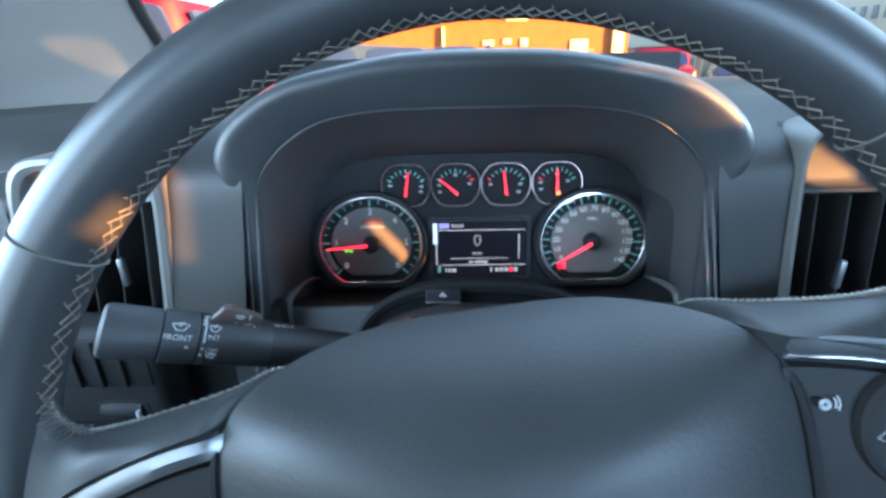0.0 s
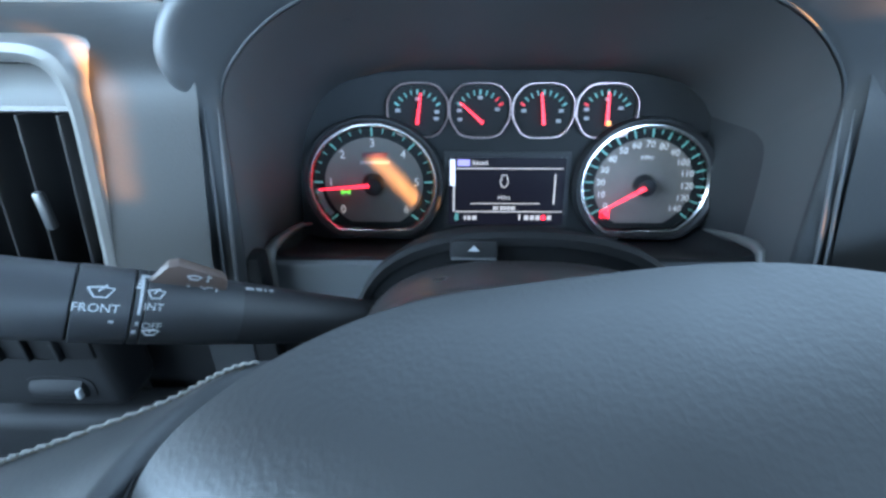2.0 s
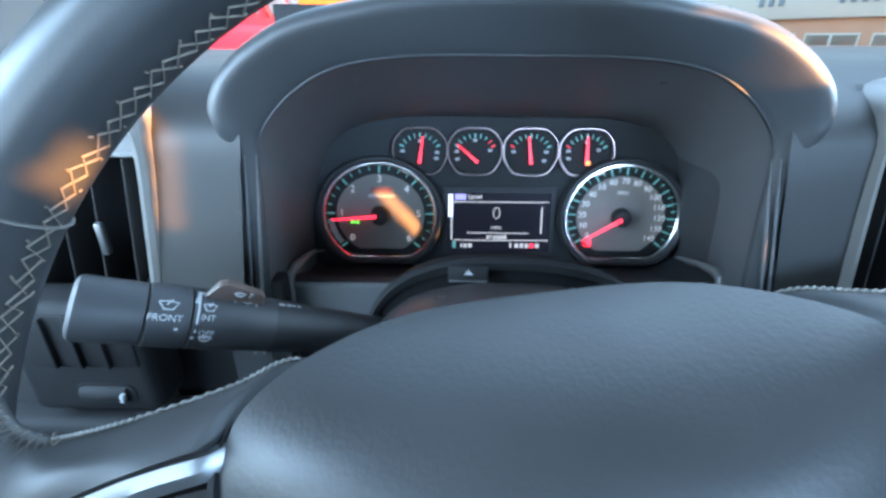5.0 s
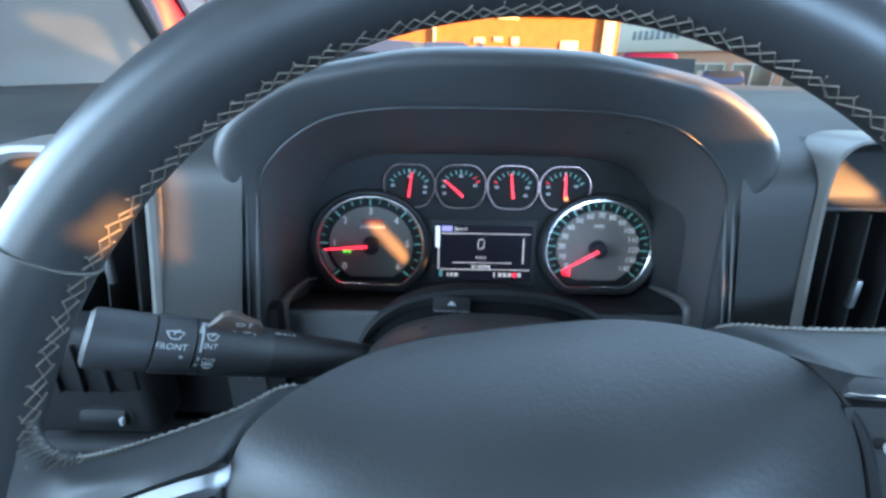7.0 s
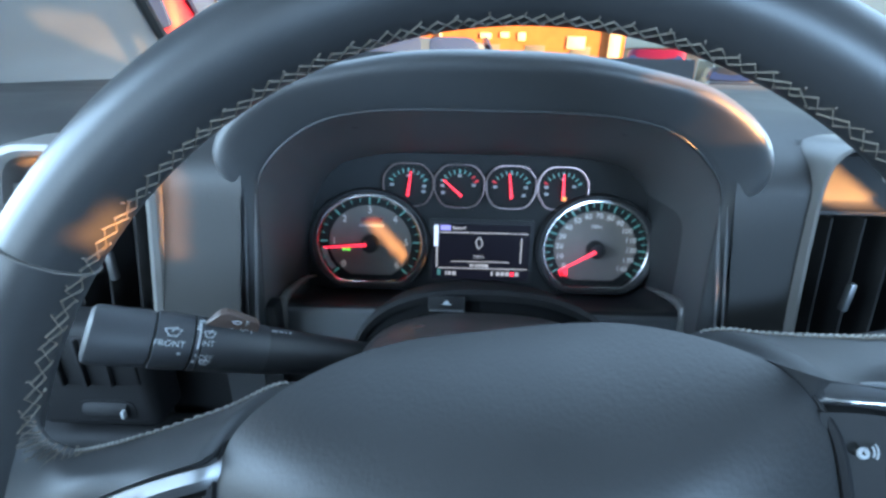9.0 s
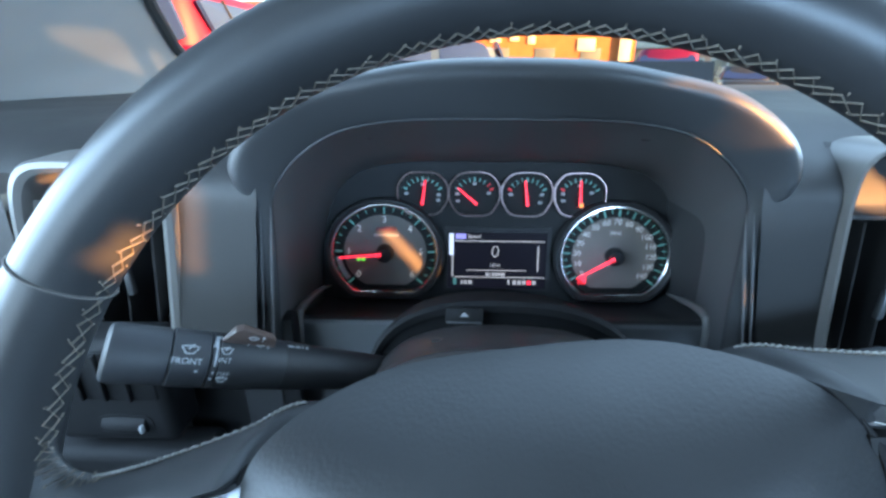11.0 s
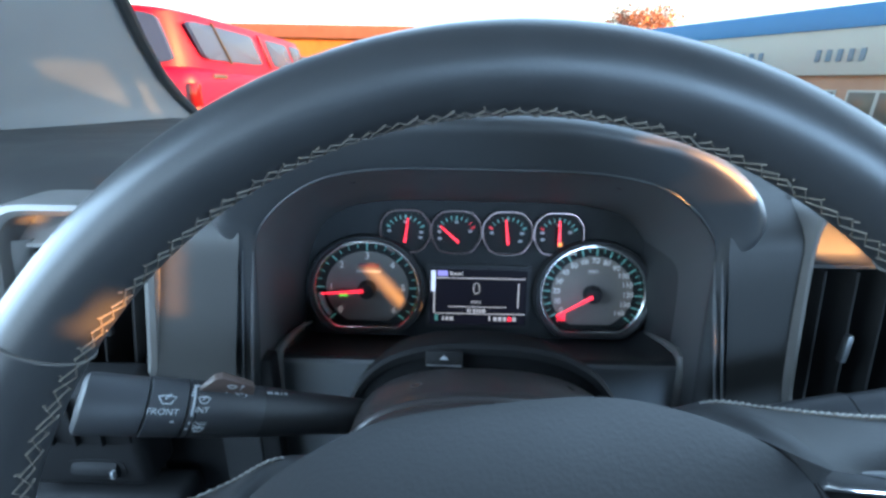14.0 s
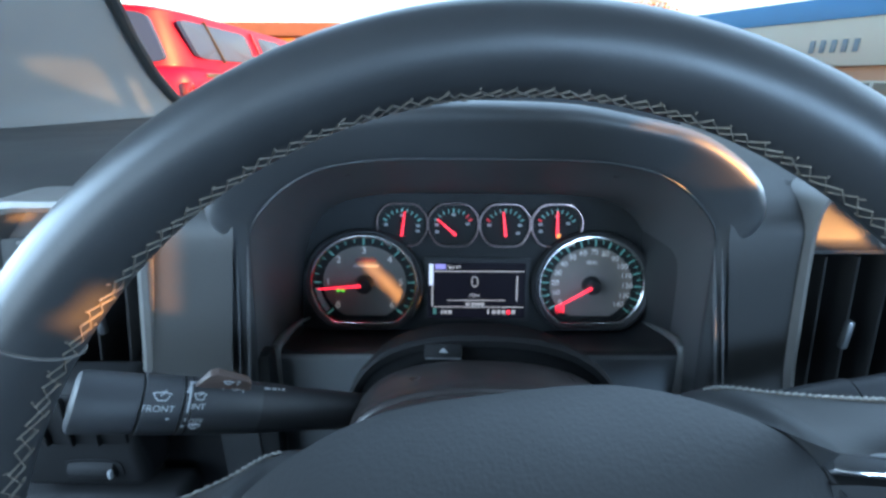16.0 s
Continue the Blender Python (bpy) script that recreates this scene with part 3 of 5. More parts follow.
lettering("unit_text", "MPH", 0.0050, M_SCREENDIM, disp, on_face(-0.0085, 1.3365, 0.0016))
lettering("title_text", "Speed", 0.0052, M_SCREENWHITE, disp, on_face(-0.0285, DZ1 - 0.004, 0.0016))

# shelf below the dials
shelf = thing("cluster_shelf", "black plastic shelf below the gauges", "trim panel")
floor_rows, front_rows = [], []
for i in range(33):
    u = -0.172 + 0.328 * i / 32
    edge = smoothstep(0.150, 0.170, abs(u - HX))
    lift = 0.012 * edge
    floor_rows.append([(u, 0.02, 1.297 + lift), (u, -0.03, 1.306 + lift), (u, -0.07, 1.3245 + lift * 0.6), (u, -0.078, 1.3278 + lift * 0.4), (u, -0.082, 1.3272)])
    front_rows.append([(u, -0.082, 1.3275), (u, -0.0845, 1.3255), (u, -0.0855, 1.322), (u, -0.0865, 1.29), (u, -0.088, 1.22)])
bm = bmesh.new()
sheet(bm, floor_rows)
part("shelf_top", bm, M_BLACK, shelf)
bm = bmesh.new()
sheet(bm, front_rows)
part("shelf_front", bm, M_SHELF, shelf, "smooth dark grey front panel")
for path in (((-0.1650, -0.008, 1.3195), (-0.1664, -0.03, 1.328), (-0.1676, -0.05, 1.3325), (-0.1695, -0.074, 1.3352), (-0.1705, -0.082, 1.3340), (-0.1705, -0.086, 1.327), (-0.171, -0.087, 1.29)),
             ((0.1545, -0.008, 1.3155), (0.1535, -0.03, 1.323), (0.1523, -0.05, 1.3292), (0.1502, -0.074, 1.3350), (0.1497, -0.082, 1.3342), (0.1497, -0.086, 1.327), (0.150, -0.087, 1.29))):
    bm = bmesh.new()
    tube(bm, path, [0.0012, 0.0024, 0.0032, 0.0040, 0.0042, 0.0040, 0.0036], 12)
    part("shelf_edge", bm, M_SHELFEDGE_LIT, shelf, "smooth shelf edge, lightened where it catches light")

# ---------------------------------------------------------------- dashboard
dash = thing("dashboard", "dark grey soft plastic dashboard under the windscreen", "dashboard")


def dash_top(u, y):
    """Height of the dash pad."""
    return 1.478 + 0.010 * smoothstep(0.05, 0.4, u) - 0.03 * smoothstep(0.35, 0.62, y)


def dash_section(u, front, last=8):
    """Section of the dash edge, rolling from the top over into the upright front."""
    zt = dash_top(u, 0)
    row = [(u, 0.12, zt), (u, 0.05, zt), (u, 0.0, zt - 0.0004), (u, -0.03, zt - 0.002)]
    for k in range(1, last + 1):
        a = math.pi / 2 * k / 8
        row.append((u, -0.03 + (front + 0.03) * math.sin(a), zt - 0.002 - 0.040 * (1 - math.cos(a))))
    return row


def pad(name, x0, x1, last):
    bm = bmesh.new()
    sheet(bm, [dash_section(x0 + (x1 - x0) * i / 30, -0.120, last) for i in range(31)])
    return part(name, bm, M_DASH, dash)


bm = bmesh.new()
sheet(bm, [[(-0.62 + 2.0 * i / 30, y, dash_top(-0.62 + 2.0 * i / 30, y)) for y in (0.62, 0.5, 0.35, 0.2, 0.12)] for i in range(31)])
part("top_pad", bm, M_DASH, dash)
pad("left_pad", -0.62, -0.345, 8)
pad("left_vent_pad", -0.345, -0.222, 6)
pad("left_inner_pad", -0.1800, -0.105, 3)
pad("right_inner_pad", 0.078, 0.1520, 3)
pad("right_vent_pad", 0.196, 0.31, 5)
pad("right_pad", 0.31, 1.38, 8)


def blended_panel(name, x0, x1, front, hollow, lean0, lean1, base):
    """Upright panel beside the hood, rolling smoothly over into the dash top."""
    bm = bmesh.new()
    rows = []
    for i in range(13):
        u = x0 + (x1 - x0) * i / 12
        row = dash_section(u, front)
        zt = row[0][2]
        for k in range(1, 11):
            z = zt - 0.042 - (zt - 0.042 - base) * k / 10
            x = u + (1.44 - z) * (lean0 + (lean1 - lean0) * i / 12)
            row.append((x, front - 0.006 * k / 10 + hollow * math.sin(math.pi * k / 10), z))
        rows.append(row)
    sheet(bm, rows)
    return part(name, bm, M_DASH, dash)


blended_panel("left_panel", -0.226, -0.1723, -0.122, 0.0, -0.15, -0.12, 1.338)
blended_panel("right_panel", 0.1405, 0.196, -0.121, 0.004, 0.215, 0.14, 1.20)


def front_panel(name, x0, x1, z0, z1, y0, y1, hollow=0.0):
    bm = bmesh.new()
    rows = []
    for i in range(13):
        u = x0 + (x1 - x0) * i / 12
        rows.append([(u, y0 + (y1 - y0) * k / 12 + hollow * math.sin(math.pi * k / 12), z0 + (z1 - z0) * k / 12) for k in range(13)])
    sheet(bm, rows)
    return part(name, bm, M_DASH, dash)


bm = bmesh.new()
box(bm, (-0.26, -0.112, 1.19), (-0.165, -0.095, 1.345), 0.004)
part("knee_panel", bm, M_KNEE, dash, "black recessed panel under the stalk")
front_panel("right_field", 0.31, 1.30, 1.10, 1.452, -0.135, -0.1205)
front_panel("left_field", -0.62, -0.338, 1.20, 1.445, -0.135, -0.1205)
front_panel("lower_panel", -0.62, 1.30, 0.80, 1.215, -0.05, -0.131)


# ---------------------------------------------------------------- air vents
def air_vent(x0, x1, z0, z1, shelf_z, y, slant, width, vanes, tab_x, tab_z, label, brow_mat, jamb=0.0):
    v = thing("air_vent", label, "air vent", "dashboard air vents")
    xc, zc, a, b = (x0 + x1) / 2, (z0 + z1) / 2, (x1 - x0) / 2, (z1 - z0) / 2
    n = 64
    loop = []
    for i in range(n):
        t = 2 * math.pi * i / n
        loop.append((a * spow(math.cos(t), 0.34), b * spow(math.sin(t), 0.34)))

    def shifted(x, z):
        return x + slant * (zc - z)

    def at(grow, d):
        out = []
        for p, q in loop:
            z = zc + q + grow * q / b
            out.append((shifted(xc + p + grow * p / a, z), y - d, z))
        return out
    w = width / 2
    bm = bmesh.new()
    sheet(bm, [at(w * 1.15, -0.03), at(w, 0.002), at(w * 0.7, 0.0055), at(0, 0.0065), at(-w * 0.7, 0.0045), at(-w, -0.001), at(-w * 1.1, -0.05)], close_v=True)
    part("bezel", bm, M_BEZEL, v, "smooth grey frame")
    bm = bmesh.new()
    sheet(bm, [[(shifted(x0, z), y + 0.045, z), (shifted(x1, z), y + 0.045, z)] for z in (z0, shelf_z + 0.004)])
    part("duct", bm, M_RUBBER, v)
    bm = bmesh.new()
    rows = []
    for dy, dz in ((0.030, z1 - shelf_z - 0.002), (0.020, (z1 - shelf_z) * 0.75), (0.012, 0.010), (0.008, 0.0045), (0.0055, 0.0035), (0.0055, 0.0010), (0.009, -0.0005), (0.03, -0.001)):
        z = shelf_z + dz
        rows.append([(shifted(x0 + 0.003, z), y + dy, z), (shifted(x1 - 0.003, z), y + dy, z)])
    sheet(bm, rows)
    part("brow", bm, brow_mat, v, "sloping grey brow over the vanes")
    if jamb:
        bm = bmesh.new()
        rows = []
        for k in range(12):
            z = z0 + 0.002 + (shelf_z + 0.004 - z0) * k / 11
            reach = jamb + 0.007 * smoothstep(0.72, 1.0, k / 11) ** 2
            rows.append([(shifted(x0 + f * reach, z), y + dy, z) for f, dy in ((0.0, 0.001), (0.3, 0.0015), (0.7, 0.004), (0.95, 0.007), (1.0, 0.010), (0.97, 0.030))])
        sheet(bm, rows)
        part("jamb", bm, brow_mat, v, "sloping side of the opening, lightened as if lit")
    for i in range(vanes):
        x = x0 + (x1 - x0) * (i + 0.85) / (vanes + 0.7)
        bm = bmesh.new()
        zs = (z0 + 0.004, shelf_z - 0.001)
        q = [(dx, dy) for dx, dy in ((-0.0011, 0.006), (-0.0005, 0.0045), (0.0005, 0.0045), (0.0011, 0.006), (0.0011, 0.032), (-0.0011, 0.032))]
        sheet(bm, [[(shifted(x + dx, z), y + dy, z) for dx, dy in q] for z in zs], close_v=True, cap=True)
        part("vane", bm, M_VANE, v)
    bm = bmesh.new()
    box(bm, (tab_x - 0.0024, y + 0.0005, tab_z - 0.011), (tab_x + 0.0024, y + 0.006, tab_z + 0.011), 0.0018)
    part("tab", bm, M_SILVER, v, "small silver slider")
    return v


M_VANE = material("black vane plastic", (0.022, 0.021, 0.021), 0.35, stain=0.15, stain_scale=40)
air_vent(-0.332, -0.2345, 1.315, 1.458, 1.429, -0.122, -0.15, 0.010, 4, -0.271, 1.378, "dashboard air vent by the door with upright black vanes", M_BROW_LIT, 0.009)
air_vent(0.197, 0.300, 1.305, 1.473, 1.426, -0.121, 0.14, 0.004, 4, 0.240, 1.368, "dashboard air vent with upright black vanes and silver slider", M_BROW)

# ---------------------------------------------------------------- steering wheel
WC = Vector((-0.0176, -0.3022, 1.3746))
WYAW, WTILT, WTURN = -0.0307, 0.3687, radians(8.5)
W_X0 = Vector((math.cos(WYAW), math.sin(WYAW), 0))
W_F = Vector((-math.sin(WYAW), math.cos(WYAW), 0))
W_V0 = Vector((0, 0, 1)) * math.cos(WTILT) + W_F * math.sin(WTILT)
W_N = W_F * math.cos(WTILT) - Vector((0, 0, 1)) * math.sin(WTILT)
W_U = W_X0 * math.cos(WTURN) + W_V0 * math.sin(WTURN)
W_V = W_V0 * math.cos(WTURN) - W_X0 * math.sin(WTURN)


def wheel_at(u, v, w):
    """A place on the wheel: across, up, and away from the driver."""
    return WC + W_U * u + W_V * v + W_N * w


wheel = thing("steering_wheel", "black leather steering wheel with pale stitching, turned slightly off straight", "steering wheel")
RIM_R, RIM_A, RIM_B = 0.1775, 0.0145, 0.0150


def rim_at(th, ph, grow=0.0):
    """On the rim: th round the wheel, ph round the tube (0 outwards, 90 away from the driver)."""
    r = RIM_R + (RIM_A + grow) * math.cos(ph)
    return wheel_at(r * math.cos(th), r * math.sin(th), (RIM_B + grow) * math.sin(ph))


bm = bmesh.new()
sheet(bm, [[rim_at(2 * math.pi * i / 160, 2 * math.pi * j / 24) for j in range(24)] for i in range(160)], True, True)
part("rim", bm, M_LEATHER, wheel)

STITCH_PH = radians(180 + 4)      # inner side, a little away from the driver


def zigzag(bm, place, t0, t1, steps, half, r, barb=1.45):
    """Two crossing threads with short ends, along a seam. place(t, side)."""
    rnd = random.Random(steps)
    for sgn in (1, -1):
        pts = [place(t0 + (t1 - t0) * (i + rnd.uniform(-0.22, 0.22)) / steps, sgn * half * rnd.uniform(0.7, 1.15) * (1 if i % 2 else -1)) for i in range(steps + 1)]
        tube(bm, pts, r, 5)
    for i in range(1, steps):
        for sgn in (1, -1):
            if (i + (sgn > 0)) % 2:
                continue
            t = t0 + (t1 - t0) * i / steps
            tube(bm, [place(t, sgn * half), place(t + (t1 - t0) * rnd.uniform(-0.3, 0.1) / steps, sgn * half * barb * rnd.uniform(0.9, 1.1))], r * 0.9, 5)


for a, b in ((20, 161.5), ):
    bm = bmesh.new()
    n = int((b - a) / 1.9)
    zigzag(bm, lambda t, s: rim_at(radians(t) - WTURN + 0.15, STITCH_PH + s, 0.0003), a, b, n, radians(11.0), 0.00037, 1.3)
    tagged(part("stitching", bm, M_THREAD, wheel, "pale crossed stitching along the inner rim"), kind="stuff")

# cross seams of the leather on both sides of the rim
for th in (142.7, 37.0):
    bm = bmesh.new()
    tube(bm, [rim_at(radians(th), radians(p), 0.0002) for p in range(0, 360, 12)], 0.0006, 5, closed=True)
    part("cross_seam", bm, M_SEAM, wheel)

# airbag cover
COV_A, COV_TOP, COV_BOT = 0.100, 0.058, -0.075


def cover_at(t, s):
    """t round the cover, s from the middle (0) to the edge (1) and back over the skirt (to 1.4)."""
    c, q = math.cos(t), math.sin(t)
    k = min(s, 1.0)
    u = COV_A * spow(c, 0.30 + 0.25 * smoothstep(0.5, 0.95, abs(q))) * k
    v = (COV_TOP if q > 0 else -COV_BOT) * spow(q, 0.70) * k
    edge = 0.042 * max(0.0, q) ** 3
    w = edge - (edge + 0.02) * (1 - k ** 2.4)
    if s > 1:
        w += (s - 1) * 0.12
        u *= 1 - (s - 1) * 0.20
        v *= 1 - (s - 1) * 0.85
    return wheel_at(u + 0.002, v, w)


bm = bmesh.new()
sheet(bm, [[cover_at(2 * math.pi * (i + 0.5) / 120, s) for s in (0.02, 0.15, 0.3, 0.45, 0.6, 0.72, 0.82, 0.9, 0.95, 0.985, 1.0, 1.03, 1.12, 1.4)] for i in range(120)], close_u=True)
part("airbag_cover", bm, M_COVER, wheel, "grained black vinyl centre cover")

# stitched edge of each spoke, from behind the cover round the corner and up the rim: across, up, away from the driver
EDGE_L = [(0.080, 0.0360, 0.064), (0.091, 0.0432, 0.047), (0.107, 0.0392, 0.037), (0.1285, 0.0377, 0.020), (0.139, 0.0381, 0.011), (0.146, 0.0396, 0.0055), (0.1515, 0.0445, 0.002), (0.1535, 0.0535, 0.0), (0.1505, 0.0640, 0.0)]
EDGE_R = [(0.080, 0.0390, 0.064), (0.0925, 0.0470, 0.048), (0.108, 0.0458, 0.039), (0.122, 0.0458, 0.027), (0.134, 0.0470, 0.016), (0.144, 0.0500, 0.008), (0.1505, 0.0555, 0.002), (0.1515, 0.0620, 0.0), (0.1480, 0.0700, 0.0)]
LIP = [(0.075, 0.0400), (0.0938, 0.0362), (0.108, 0.0335), (0.1221, 0.0304), (0.1330, 0.0273), (0.1420, 0.0245), (0.1525, 0.0198), (0.1624, 0.0131), (0.1700, 0.0070)]


def curve(pts, t):
    """A smooth curve through points, t from 0 to 1."""
    n = len(pts) - 1
    k = min(int(t * n), n - 1)
    f = t * n - k
    p = [Vector(pts[min(max(k + j, 0), n)]) for j in (-1, 0, 1, 2)]
    return 0.5 * (2 * p[1] + (p[2] - p[0]) * f + (2 * p[0] - 5 * p[1] + 4 * p[2] - p[3]) * f * f + (3 * p[1] - p[0] - 3 * p[2] + p[3]) * f ** 3)


for sx, up, EDGE in ((-1, 0.0, EDGE_L), (1, 0.0075, EDGE_R)):
    def edge_at(t, side=0.0, lift=0.0):
        e, d = curve(EDGE, t), curve(EDGE, min(1.0, t + 0.01)) - curve(EDGE, max(0.0, t - 0.01))
        out = Vector((-d.y, d.x, 0)).normalized()
        e = e + out * side
        return wheel_at(sx * e.x, e.y, e.z - lift)
    # leather spoke and web: from the stitched edge over a rounded top to the lip by the trim
    bm = bmesh.new()
    rows = []
    for i in range(49):
        t = i / 48
        e = curve(EDGE, t)
        f2 = curve(LIP, t)
        f = Vector((f2.x, f2.y + up * (1 - t), -0.002 - 0.006 * t))
        d = curve(EDGE, min(1.0, t + 0.01)) - curve(EDGE, max(0.0, t - 0.01))
        under = e - Vector((-d.y, d.x, 0)).normalized() * 0.008 + Vector((0, 0, 0.009))
        row = [under, e + Vector((0, 0, 0.002)), e]
        tuck = 1 - smoothstep(0.10, 0.168, t)
        f.z += 0.026 * tuck
        bulge = 0.0060 * (1 - 0.85 * smoothstep(0.45, 0.8, t)) * (1 - tuck) - 0.004 * tuck
        for k in range(1, 9):
            q = k / 9
            m = e * (1 - q) + f * q
            m += Vector((0, 0.35, -0.94)) * bulge * math.sin(math.pi * q)
            row.append(m)
        row += [f, f + Vector((0, -0.0015, 0.004)), f + Vector((0, -0.012, 0.010))]
        rows.append([wheel_at(sx * p.x, p.y, p.z) for p in row])
    sheet(bm, rows)
    part("spoke", bm, M_SPOKE, wheel, "leather-wrapped spoke", sharp=60.0)
    bm = bmesh.new()
    zigzag(bm, lambda t, s: edge_at(t, -0.0006 + s, 0.0012 + 0.5 * max(0.0, 0.0006 - s)), 0.12, 0.60, 30, 0.0010, 0.00036)
    tagged(part("stitching", bm, M_THREAD, wheel, "pale crossed stitching along the spoke"), kind="stuff")
    bm = bmesh.new()
    zigzag(bm, lambda t, s: edge_at(t, -0.0015 + s, 0.0016 + 0.6 * max(0.0, 0.0015 - s)), 0.58, 0.90, 12, 0.0029, 0.00046, 1.35)
    tagged(part("stitching", bm, M_THREAD, wheel, "pale crossed stitching round the corner of the spoke"), kind="stuff")
    # short pale stitches along the back edge of the spoke
    bm = bmesh.new()
    for i in range(34):
        t = 0.10 + 0.52 * i / 34
        tube(bm, [edge_at(t, 0.0003, 0.0004), edge_at(t + 0.006, 0.0012, 0.0016), edge_at(t + 0.013, 0.0004, 0.0008)], 0.00046, 5)
    tagged(part("edge_stitching", bm, M_PALETHREAD, wheel, "short pale stitches along the spoke edge"), kind="stuff")
    # loose thread end at the corner
    bm = bmesh.new()
    tube(bm, [edge_at(0.80, -0.002, 0.003), edge_at(0.80, -0.007, 0.0065), edge_at(0.78, -0.011, 0.0085)], 0.00036, 5)
    tagged(part("thread_end", bm, M_THREAD, wheel))
    # silver trim
    bm = bmesh.new()
    rows = []
    for i in range(15):
        s = i / 14
        u = sx * (0.0968 + sx * 0.0038 + 0.0645 * s)
        vt, vb = 0.0335 + up - 0.003 * s - 0.0135 * s * s, 0.0245 + up - 0.005 * s - 0.0135 * s * s
        w0 = 0.0006 + 0.005 * (1 - smoothstep(0.02, 0.09, s))
        # right strip tilted to look darker, as it would mirror too much light
        tilt = 0.0022 * (sx > 0)
        rows.append([wheel_at(u, vt, 0.004), wheel_at(u, vt - 0.001, w0 - 0.001 - tilt - 0.004 * s), wheel_at(u, (vt + vb) / 2, w0 - 0.0022 - 0.004 * s), wheel_at(u, vb + 0.001, w0 - 0.001 + tilt - 0.004 * s), wheel_at(u, vb, 0.004)])
    sheet(bm, rows)
    part("spoke_trim", bm, M_SILVER, wheel, "satin silver trim strip")
    # chrome line added on the right strip as its highlight
    if sx > 0:
        bm = bmesh.new()
        tube(bm, [rows[1][1], rows[0][1], rows[0][2], rows[0][3]] + [r[3] for r in rows[1:]], 0.0005, 6)
        part("trim_highlight", bm, M_CHROME, wheel, "thin chrome line added for the trim's highlight")
    # switch panel
    panel = None
    bm = bmesh.new()
    rows = []
    for i in range(15):
        s = i / 14
        u = sx * (0.0985 + 0.062 * s)
        vt, vb = 0.0235 + up - 0.005 * s - 0.0135 * s * s, -0.035 + 0.01 * s
        rows.append([wheel_at(u, vt, 0.006), wheel_at(u, vt - 0.001, 0.001 - 0.003 * s), wheel_at(u, vt * 0.5 + vb * 0.5, -0.0005 - 0.003 * s), wheel_at(u, vb, 0.002), wheel_at(u, vb - 0.002, 0.01)])
    sheet(bm, rows)
    panel = part("switch_panel", bm, M_SWITCH, wheel, "black switch panel")
    px, pv = (0.136, 0.0055) if sx > 0 else (0.130, -0.006)
    bm = bmesh.new()
    lathe(bm, [(-0.002, 0.020), (0.0025, 0.0195), (0.0035, 0.018), (0.0028, 0.016), (0.0028, 0.0105), (0.0008, 0.0100), (0.0008, 0.0085), (0.0034, 0.0080), (0.0034, 0.0005)], wheel_at(sx * px, pv, -0.001), -W_N, 40)
    part("switch_pad", bm, M_SWITCH, panel, "round thumb switch")
    for du, dv in ((0, 0.0128), (-0.0128, 0), (0.0128, 0), (0, -0.0128)):
        bm = bmesh.new()
        c, d = Vector((sx * px + du, pv + dv)), Vector((du, dv)).normalized()
        e = Vector((-d.y, d.x))
        q = [c + d * 0.0020, c - d * 0.0012 + e * 0.0020, c - d * 0.0012 - e * 0.0020]
        tube(bm, [wheel_at(p.x, p.y, -0.0040) for p in q], 0.00035, 5, closed=True)
        part("arrow_mark", bm, M_PRINT, panel)
    bm = bmesh.new()
    tube(bm, [wheel_at(sx * px - 0.0022, pv + 0.0002, -0.0047), wheel_at(sx * px - 0.0006, pv - 0.0016, -0.0047), wheel_at(sx * px + 0.0024, pv + 0.0022, -0.0047)], 0.0004, 5)
    part("tick_mark", bm, M_PRINT, panel)
    if sx > 0:
        bm = bmesh.new()
        sv = 0.0175
        ring = [(sx * 0.108 + 0.0013 * math.cos(t * 0.7), sv + 0.0013 * math.sin(t * 0.7)) for t in range(9)]
        tube(bm, [wheel_at(u, v, -0.0022) for u, v in ring], 0.0007, 5, closed=True)
        for r in (0.0030, 0.0042):
            tube(bm, [wheel_at(sx * 0.1085 + r * math.cos(t), sv + r * math.sin(t), -0.0022) for t in (-0.6, -0.2, 0.2, 0.6)], 0.0003, 5)
        part("switch_symbol", bm, M_PRINT, panel)
# dark joint beside the cover
for a0, a1 in ((-38, 31), (149, 218)):
    bm = bmesh.new()
    pts = []
    for i in range(33):
        t = radians(a0 + (a1 - a0) * i / 32)
        p0, p1 = cover_at(t, 1.0), cover_at(t, 0.99)
        pts.append(p0 + (p0 - p1).normalized() * 0.0012 - W_N * (0.0016 - 0.0030 * max(0.0, math.sin(t))))
    tube(bm, pts, [0.0018 * min(1.0, 0.05 + i / 8, 0.05 + (32 - i) / 8) for i in range(33)], 6)
    part("cover_joint", bm, M_KNEE, wheel, "dark joint beside the cover")
# lower spoke and hub back
bm = bmesh.new()
sheet(bm, [[wheel_at(x, -0.06 - 0.11 * s, -0.004 + 0.012 * abs(x) / 0.03) for x in (-0.035, -0.02, 0, 0.02, 0.035)] for s in (0, 0.25, 0.5, 0.75, 1)])
part("lower_spoke", bm, M_LEATHER, wheel)
bm = bmesh.new()
lathe(bm, [(0.046, 0.046), (0.055, 0.045), (0.065, 0.042), (0.10, 0.035)], WC, W_N, 40)
part("hub", bm, M_BLACK, wheel)

# ---------------------------------------------------------------- steering column
column = thing("steering_column", "smooth dark plastic steering column shroud", "steering column")


def column_ring(w, a, b, drop=0.0, n=48):
    return [WC + W_X0 * (a * spow(math.cos(2 * math.pi * i / n), 0.8)) + W_V0 * (b * spow(math.sin(2 * math.pi * i / n), 0.8) - drop) + W_N * w for i in range(n)]


